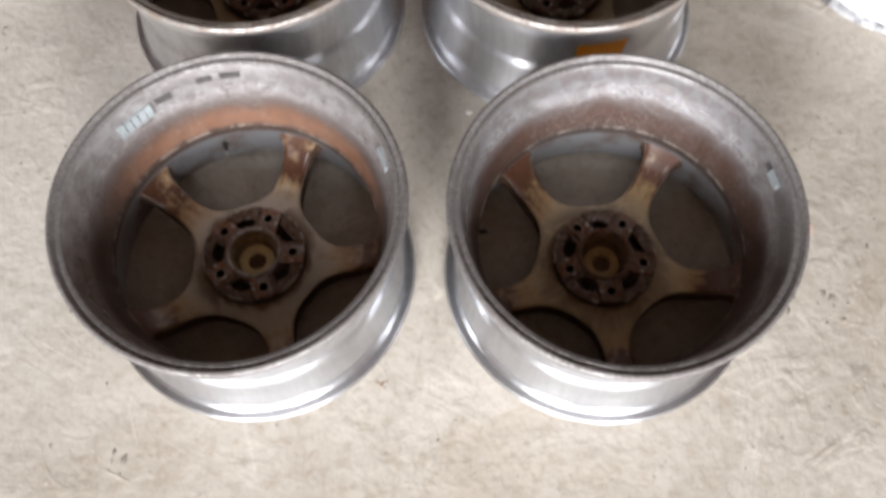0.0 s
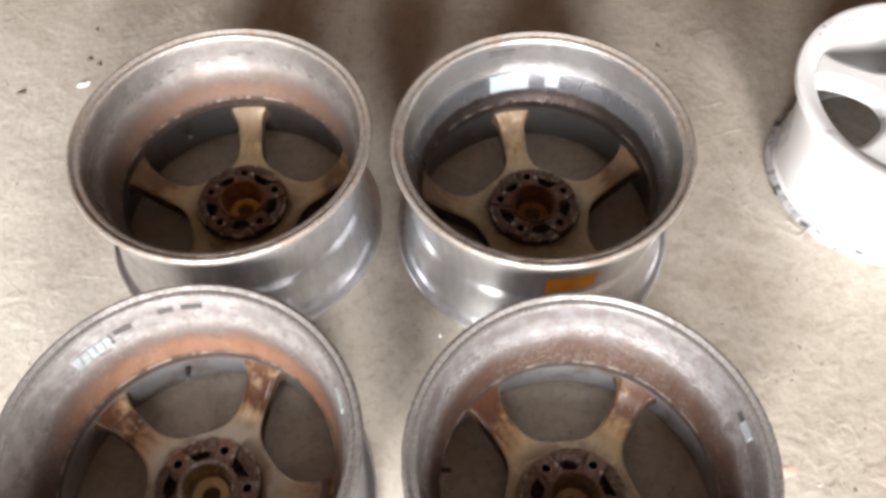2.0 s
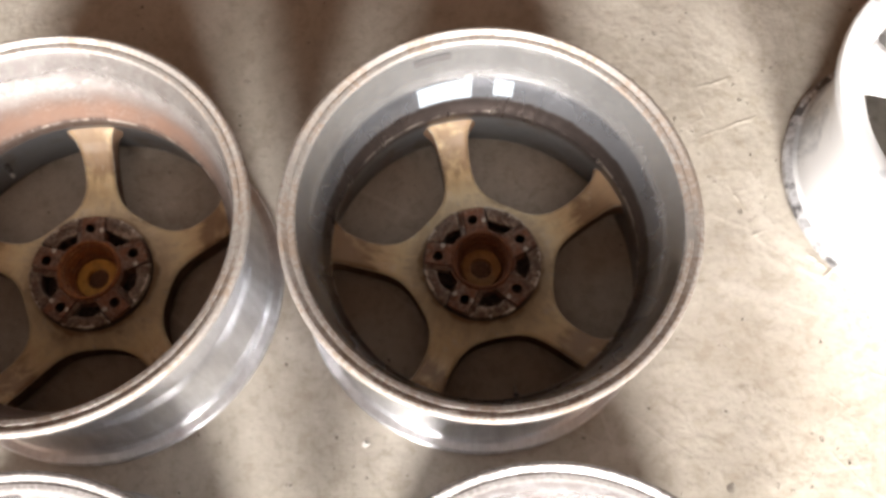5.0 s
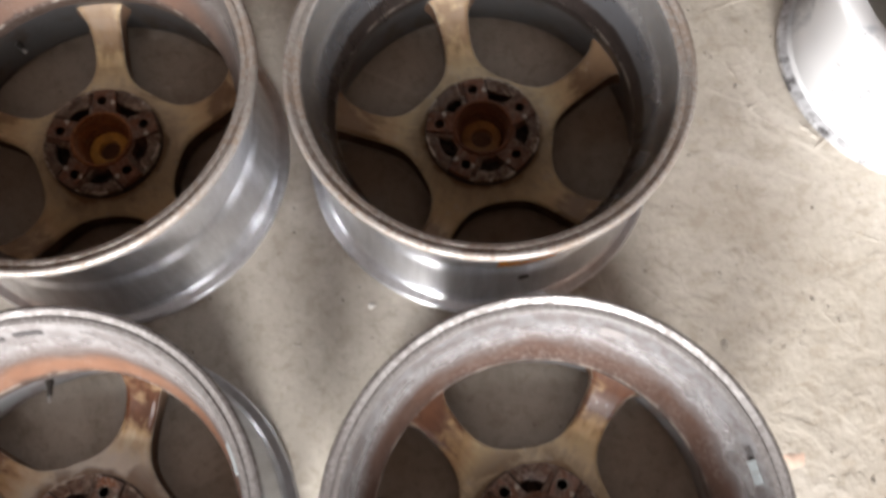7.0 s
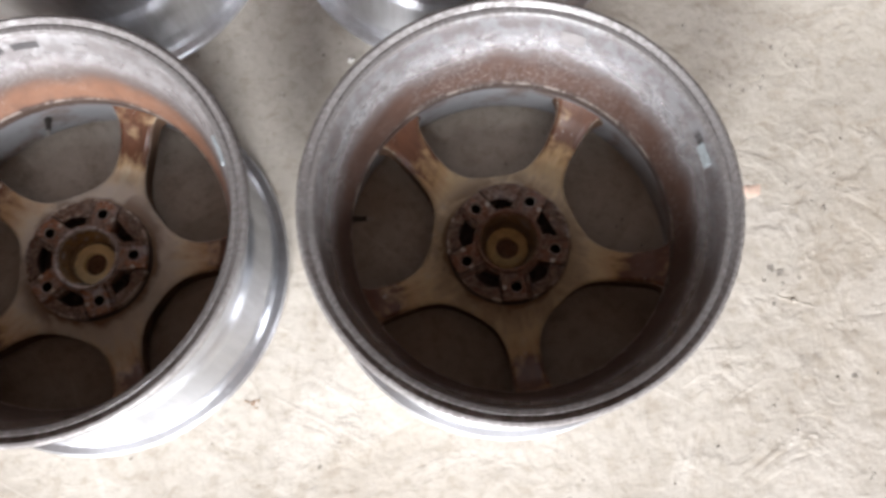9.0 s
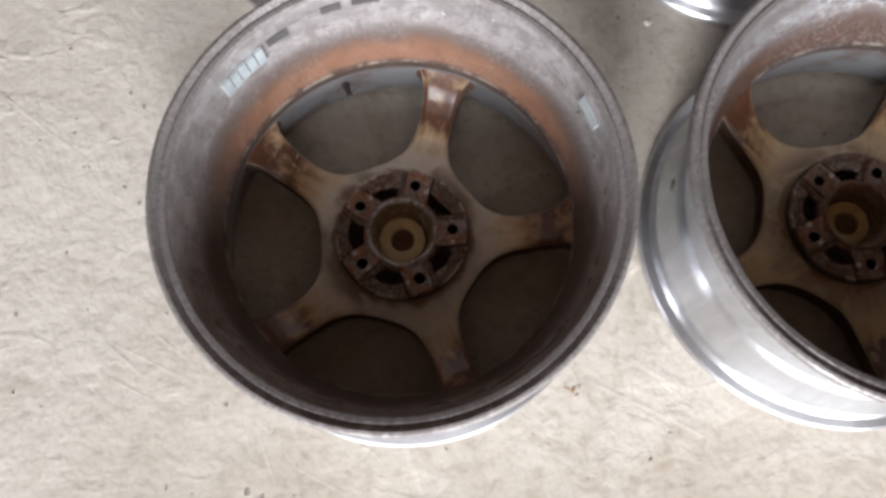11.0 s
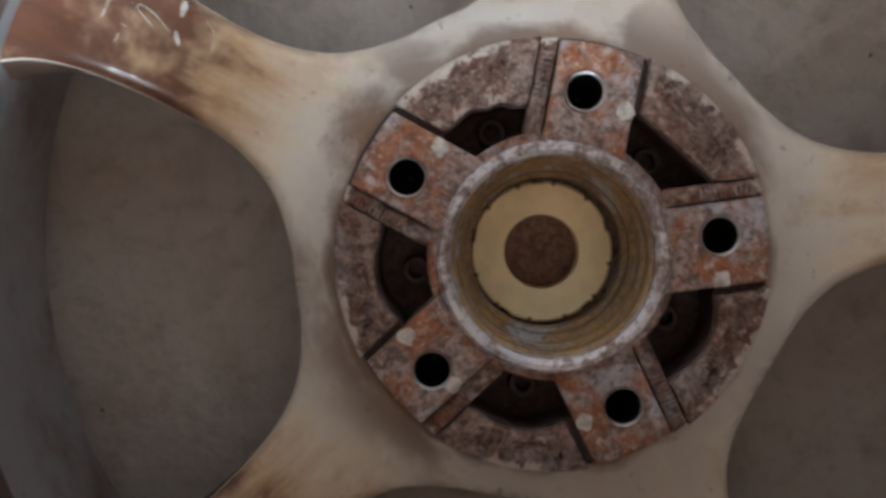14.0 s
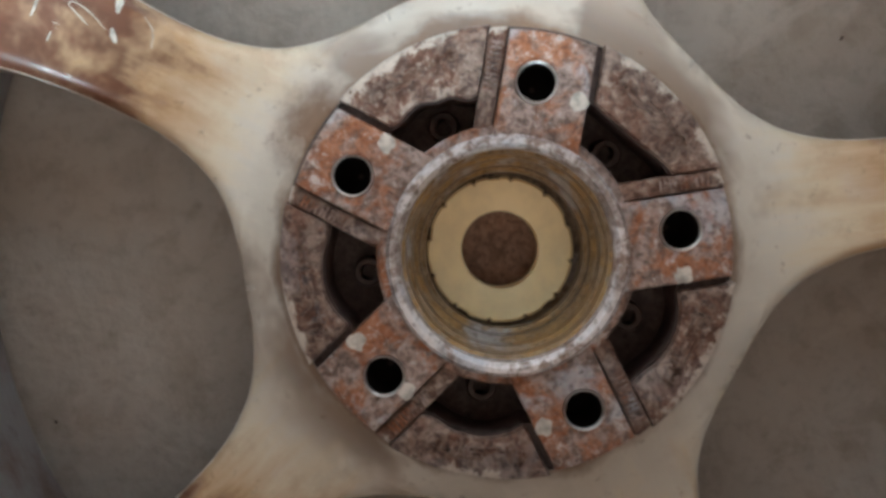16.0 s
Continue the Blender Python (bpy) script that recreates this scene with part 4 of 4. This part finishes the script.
# the clean wheel
stick(WD, 101.6, "paper_label", LABEL_PALE, 93.8, 113.6, 0.146, 0.178, "pale blue-white paper label")
stick(WD, 101.6, "paper_label", LABEL_PALE, 78.6, 85.6, 0.150, 0.177)
stick(WD, 101.6, "glue_residue", TAPE, 101.0, 113.2, 0.216, 0.227)
stick(WD, 101.6, "orange_label", LABEL_ORANGE, -88.3, -67.8, 0.134, 0.184, "bright orange paper label", True)

# ---- the white wheel, lying face up ----
WR, WH = 0.205, 0.218
WHITE_OUT = [(WR, 0.0), (WR + 0.002, 0.004), (WR, 0.010), (0.196, 0.014), (0.190, 0.020), (0.189, 0.045), (0.187, 0.055), (0.183, 0.080), (0.183, 0.120), (0.186, 0.160),
             (0.190, 0.185), (0.192, 0.195), (0.197, 0.199), (WR, 0.203), (WR + 0.001, 0.210), (WR - 0.001, WH), (0.200, WH + 0.001)]
WHITE_IN = [(0.186, WH - 0.002), (0.178, WH - 0.006), (0.172, WH - 0.012), (0.170, 0.150), (0.168, 0.090), (0.176, 0.050), (0.180, 0.020), (0.190, 0.004)]
WEDGE = smooth_curve([(0.060, 0.0436), (0.066, 0.0360), (0.076, 0.0290), (0.090, 0.0245), (0.106, 0.0225), (0.125, 0.0225), (0.142, 0.0240), (0.156, 0.0275), (0.165, 0.0345), (0.1665, 0.045)], 5)


def white_spoke_mesh():
    rows = [(r, radians(36)) for r in (0.0, 0.015, 0.03, 0.032, 0.045, 0.060, 0.068)]
    rows += [(math.hypot(x, y), math.atan2(y, x)) for x, y in WEDGE]
    edge = np.array([(x, s * y) for x, y in WEDGE for s in (1, -1)])
    n = 20
    bm = bmesh.new()
    top, low = [], []
    for r, a in rows:
        t_row, l_row = [], []
        for k in range(n + 1):
            v = -1 + 2 * k / n
            x, y = r * math.cos(a * v), r * math.sin(a * v)
            d = np.sqrt(((edge - (x, y)) ** 2).sum(1)).min()
            z = float(np.interp(r, [0, 0.03, 0.032, 0.06, 0.12, 0.17, 0.175], [0.190, 0.190, 0.198, 0.205, 0.209, 0.2085, 0.2075]))
            t_row.append(bm.verts.new((x, y, z - 0.006 * max(0.0, 1 - d / 0.012) ** 2)))
            l_row.append(bm.verts.new((x, y, z - 0.03)))
        top.append(t_row)
        low.append(l_row)
    for i in range(len(rows) - 1):
        for k in range(n):
            if i == 0:
                continue
            bm.faces.new((top[i][k], top[i][k + 1], top[i + 1][k + 1], top[i + 1][k]))
            bm.faces.new((low[i][k], low[i + 1][k], low[i + 1][k + 1], low[i][k + 1]))
        if i >= 6:
            bm.faces.new((top[i][0], top[i + 1][0], low[i + 1][0], low[i][0]))
            bm.faces.new((top[i][n], low[i][n], low[i + 1][n], top[i + 1][n]))
    return to_mesh("spoke", bm, 50)


WE = thing("alloy_wheel", 0.830, 0.588, 0.0, 157.0, "white-painted alloy wheel lying face up on concrete, chipped dirty flange", "wheel", "alloy wheels on the floor")
part("barrel", to_mesh("barrel", lathe(WHITE_OUT[3:] + WHITE_IN, 144)), WHITE, WE)
part("inner_flange", to_mesh("inner_flange", lathe([(0.190, 0.004), (0.1955, 0.0002), (WR, 0.0), (WR + 0.002, 0.004), (WR, 0.010), (0.196, 0.0142), (0.1885, 0.0195), (0.186, 0.012)], 144)), GREY_EDGE, WE, "dirty grey chipped flange")
me_white = white_spoke_mesh()
for i in range(5):
    part("spoke", me_white, WHITE, WE).matrix_local = pose(0, 0, 0, 0, 0, 72 * i)
part("hub_bore", lathe([(0.016, 0.188), (0.030, 0.1905), (0.031, 0.199), (0.0325, 0.199), (0.033, 0.188), (0.030, 0.150), (0.016, 0.150)], 48), WHITE, WE)

for i in range(5):
    a = radians(112.5 + 2.7 * i - 157)
    b = box(-0.0055, -0.0011, 0, 0.0055, 0.0011, 0.0010)
    bmesh.ops.transform(b, matrix=pose(0.1870 * math.cos(a), 0.1870 * math.sin(a), WH - 0.0026, 0, 0, math.degrees(a) + (12 if i % 2 else -14)), verts=b.verts)
    part("inscription_bar", b, SCUFF, WE)
for me in {ob.data for ob in WE.children}:
    for v in me.vertices:  # wider towards the face
        k = 0.985 + 0.06 * v.co.z / WH
        v.co = Vector((v.co.x * k, v.co.y * k, v.co.z))

# ---- small things on the floor ----


def lump(name, x, y, sx, sy, h, mat, label, seed, cat="debris", rz=0):
    """An irregular broken flake lying on the floor."""
    rng = random.Random(seed)
    n = 9
    bm = bmesh.new()
    low, top = [], []
    for i in range(n):
        a, k = 2 * math.pi * i / n, rng.uniform(0.45, 1.1)
        low.append(bm.verts.new((sx * k * math.cos(a), sy * k * math.sin(a), 0.0)))
        k *= rng.uniform(0.45, 0.85)
        top.append(bm.verts.new((sx * k * math.cos(a), sy * k * math.sin(a), h * rng.uniform(0.4, 1.1))))
    peak = bm.verts.new((sx * rng.uniform(-0.2, 0.2), sy * rng.uniform(-0.2, 0.2), h))
    for i in range(n):
        j = (i + 1) % n
        bm.faces.new((low[i], low[j], top[j], top[i]))
        bm.faces.new((top[i], top[j], peak))
    ob = part(name, bm, mat, None, "", 25)
    ob.matrix_world = pose(x, y, 0.0, 0, 0, rz)
    return tagged(ob, label, cat)


CHIP_WHITE = plain("white_chip", (0.80, 0.78, 0.74), 0.6)
CHIP_ORANGE = rusty("rust_crumb", (0.20, 0.11, 0.06), (0.36, 0.21, 0.12), (0.5, 0.36, 0.25), 0.55, 0.5)
CHIP_PINK = plain("brick_crumb", (0.68, 0.50, 0.40), 0.85)
CHIP_CEMENT = plain("cement_crumb", (0.60, 0.57, 0.51), 0.85)
CHIP_DARK = plain("dark_crumb", (0.11, 0.095, 0.08), 0.7)
lump("paper_scrap", -0.686, 0.764, 0.021, 0.009, 0.005, CHIP_WHITE, "small white paper scrap on the concrete floor", 1, "scrap", 18)
for i, (dx, dy, a, b, rz) in enumerate(((0.0, 0.0, 0.0055, 0.0028, 40), (0.007, 0.003, 0.0042, 0.0014, 75), (-0.007, 0.002, 0.0048, 0.0012, -20), (0.003, -0.006, 0.0040, 0.0013, 10))):
    lump("rust_crumb", -0.084 + dx, -0.235 + dy, a, b, 0.0012, CHIP_ORANGE, "orange-brown rust crumb on the concrete floor", 20 + i, "crumb", rz)
lump("brick_crumb", 0.572, 0.021, 0.019, 0.016, 0.0009, CHIP_PINK, "pinkish brick crumb pressed into the floor", 3, "crumb", 0)
lump("dark_crumb", -0.693, 0.832, 0.008, 0.006, 0.004, CHIP_DARK, "small dark crumb on the concrete floor", 4, "crumb", 30)
lump("dark_crumb", -0.672, 0.817, 0.009, 0.006, 0.004, CHIP_DARK, "small dark crumb on the concrete floor", 8, "crumb", -20)
lump("dark_crumb", -0.701, 0.918, 0.006, 0.004, 0.003, CHIP_DARK, "small dark crumb on the concrete floor", 9, "crumb", 50)
lump("dark_crumb", -0.807, 0.736, 0.012, 0.007, 0.003, CHIP_DARK, "small dark crumb on the concrete floor", 5, "crumb", 10)
lump("white_crumb", 0.043, 0.229, 0.006, 0.005, 0.004, CHIP_WHITE, "small pale crumb on the concrete floor", 6, "crumb", 0)
lump("white_crumb", 0.615, 0.0, 0.007, 0.0018, 0.0012, CHIP_CEMENT, "thin pale cement crumb on the concrete floor", 7, "crumb", 0)


def hand_tool():
    """A dark tool left on the floor: a round body, a ribbed collar and a paler nose."""
    t = thing("hand_tool", -0.662, 1.068, 0.0, 4.0, "dark grey plastic hand tool lying on the concrete floor", "tool")
    lay = pose(0, 0, 0.0275, 0, -90, 0)
    body = part("body", lathe([(0.0, 0.055), (0.022, 0.055), (0.0265, 0.062), (0.0270, 0.120), (0.0240, 0.150), (0.0225, 0.230), (0.0250, 0.290), (0.0200, 0.305), (0.0, 0.306)], 28, False), DARK_PLASTIC, t)
    body.matrix_local = lay
    nose = part("nose", lathe([(0.0, 0.0), (0.011, 0.001), (0.0165, 0.008), (0.0205, 0.030), (0.0215, 0.0555), (0.0, 0.056)], 28, False), GREY_PLASTIC, t, "mid-grey rounded nose")
    nose.matrix_local = lay
    part("grip", box(-0.120, -0.052, 0.002, -0.070, -0.022, 0.030, 0.006), GREY_PLASTIC, t, "paler grey side grip")
    return t


DARK_PLASTIC = plain("dark_plastic", (0.030, 0.031, 0.034), 0.45)
GREY_PLASTIC = plain("grey_plastic", (0.16, 0.165, 0.175), 0.4)
hand_tool()


def grit():
    rng = random.Random(11)
    bm = bmesh.new()
    for _ in range(420):
        x, y, s = rng.uniform(-1.0, 1.2), rng.uniform(-0.75, 1.2), rng.uniform(0.0008, 0.0026)
        m = pose(x, y, s * 0.3, rng.uniform(0, 90), rng.uniform(0, 90), rng.uniform(0, 360)) @ Matrix.Diagonal((s, s * rng.uniform(0.5, 1), s * 0.6, 1))
        bmesh.ops.create_icosphere(bm, subdivisions=1, radius=1, matrix=m)
    return bm


tagged(part("grit", grit(), plain("grit_grains", (0.20, 0.17, 0.14), 0.9, 0.0, 0.6, 5.0)), "loose dark grit scattered over the concrete floor", "grit", kind="stuff")


def cement_ridge(parent, x0, y0, x1, y1, width, h, seed):
    """A low trowel ridge or lump of set cement on the floor."""
    rng = random.Random(seed)
    n = 14
    bm = bmesh.new()
    p, q = Vector((x0, y0, 0)), Vector((x1, y1, 0))
    d = (q - p).normalized()
    side = Vector((-d.y, d.x, 0))
    rows = []
    for i in range(n + 1):
        t = i / n
        taper = math.sin(math.pi * min(1, max(0, t))) ** 0.6
        c = p.lerp(q, t) + side * rng.uniform(-0.3, 0.3) * width
        w, k = width * taper * rng.uniform(0.6, 1.2), h * taper * rng.uniform(0.5, 1.2)
        rows.append([bm.verts.new(c + side * u * w + Vector((0, 0, z * k - 0.0004))) for u, z in ((-1, 0), (-0.45, 0.8), (0.1, 1), (0.6, 0.6), (1, 0))])
    for a, b in zip(rows[:-1], rows[1:]):
        for k in range(4):
            bm.faces.new((a[k], a[k + 1], b[k + 1], b[k]))
    return part("cement_ridge", bm, CONCRETE, parent, "", 80)


FLOOR = bpy.data.objects["floor"]
for i, r in enumerate(((-0.613, 0.325, -0.508, 0.317, 0.0035, 0.0022), (0.505, 0.656, 0.629, 0.702, 0.006, 0.0022), (0.640, 0.486, 0.668, 0.455, 0.008, 0.004), (0.655, 0.440, 0.690, 0.470, 0.006, 0.003),
                       (0.535, 0.314, 0.600, 0.245, 0.003, 0.0015), (0.620, 0.225, 0.681, 0.158, 0.003, 0.0015), (-0.655, 0.088, -0.603, 0.100, 0.007, 0.0014), (-0.640, 0.070, -0.615, 0.118, 0.005, 0.0012),
                       (0.690, 0.320, 0.740, 0.300, 0.004, 0.002), (0.545, 0.590, 0.570, 0.540, 0.005, 0.002), (0.560, 0.500, 0.600, 0.520, 0.004, 0.0018), (0.520, 0.740, 0.580, 0.760, 0.006, 0.002),
                       (-0.700, 0.560, -0.640, 0.575, 0.005, 0.002), (0.580, -0.120, 0.640, -0.140, 0.004, 0.002), (0.330, -0.420, 0.400, -0.400, 0.005, 0.0018), (-0.480, -0.360, -0.420, -0.385, 0.005, 0.002))):
    cement_ridge(FLOOR, *r[:4], 0.7 * r[4], 0.7 * r[5], 40 + i)
for i, (x, y) in enumerate(((0.650, -0.228), (0.490, -0.307), (-0.001, -0.316), (0.545, -0.035), (0.700, 0.090), (-0.560, -0.130), (-0.620, 0.030), (0.035, 0.300), (-0.050, 0.180))):
    lump("dark_crumb", x, y, 0.0034, 0.0016, 0.0010, CHIP_DARK, "tiny dark crumb on the concrete floor", 60 + i, "crumb", 25 * i)


def flake_mesh(seed):
    """A low, broken scab of cement."""
    rng = random.Random(seed)
    n = 8
    bm = bmesh.new()
    low, top = [], []
    for i in range(n):
        a, k = 2 * math.pi * i / n, rng.uniform(0.5, 1.2)
        low.append(bm.verts.new((k * math.cos(a), k * math.sin(a), -0.1)))
        k *= rng.uniform(0.4, 0.8)
        top.append(bm.verts.new((k * math.cos(a), k * math.sin(a), rng.uniform(0.5, 1.0))))
    for i in range(n):
        j = (i + 1) % n
        bm.faces.new((low[i], low[j], top[j], top[i]))
    bm.faces.new(top)
    me = to_mesh("cement_flake", bm, 60)
    me.materials.append(CONCRETE)
    return me


FLAKES = [flake_mesh(90 + i) for i in range(6)]
wheel_spots = [(w.matrix_world.translation.x, w.matrix_world.translation.y) for w in (WA, WB, WC, WD, WE)]
rng = random.Random(17)
made = 0
while made < 210:
    if made % 4:  # small clusters
        x, y = hub_x + rng.gauss(0, 0.035), hub_y + rng.gauss(0, 0.025)
    else:
        x, y = rng.uniform(-0.95, 1.0), rng.uniform(-0.6, 1.1)
        if rng.random() < 0.5:
            x, y = rng.uniform(0.45, 0.85), rng.uniform(-0.45, 0.95)
        hub_x, hub_y = x, y
    made += 1
    if any(math.hypot(x - a, y - b) < 0.245 for a, b in wheel_spots):
        continue
    flake = new("cement_flake", rng.choice(FLAKES))
    size = rng.uniform(0.0012, 0.0032) if rng.random() < 0.85 else rng.uniform(0.004, 0.007)
    flake.matrix_world = pose(x, y, 0.0, 0, 0, rng.uniform(0, 360)) @ Matrix.Diagonal((size * rng.uniform(0.8, 1.8), size, size * rng.uniform(0.10, 0.22), 1))
    flake.parent = FLOOR
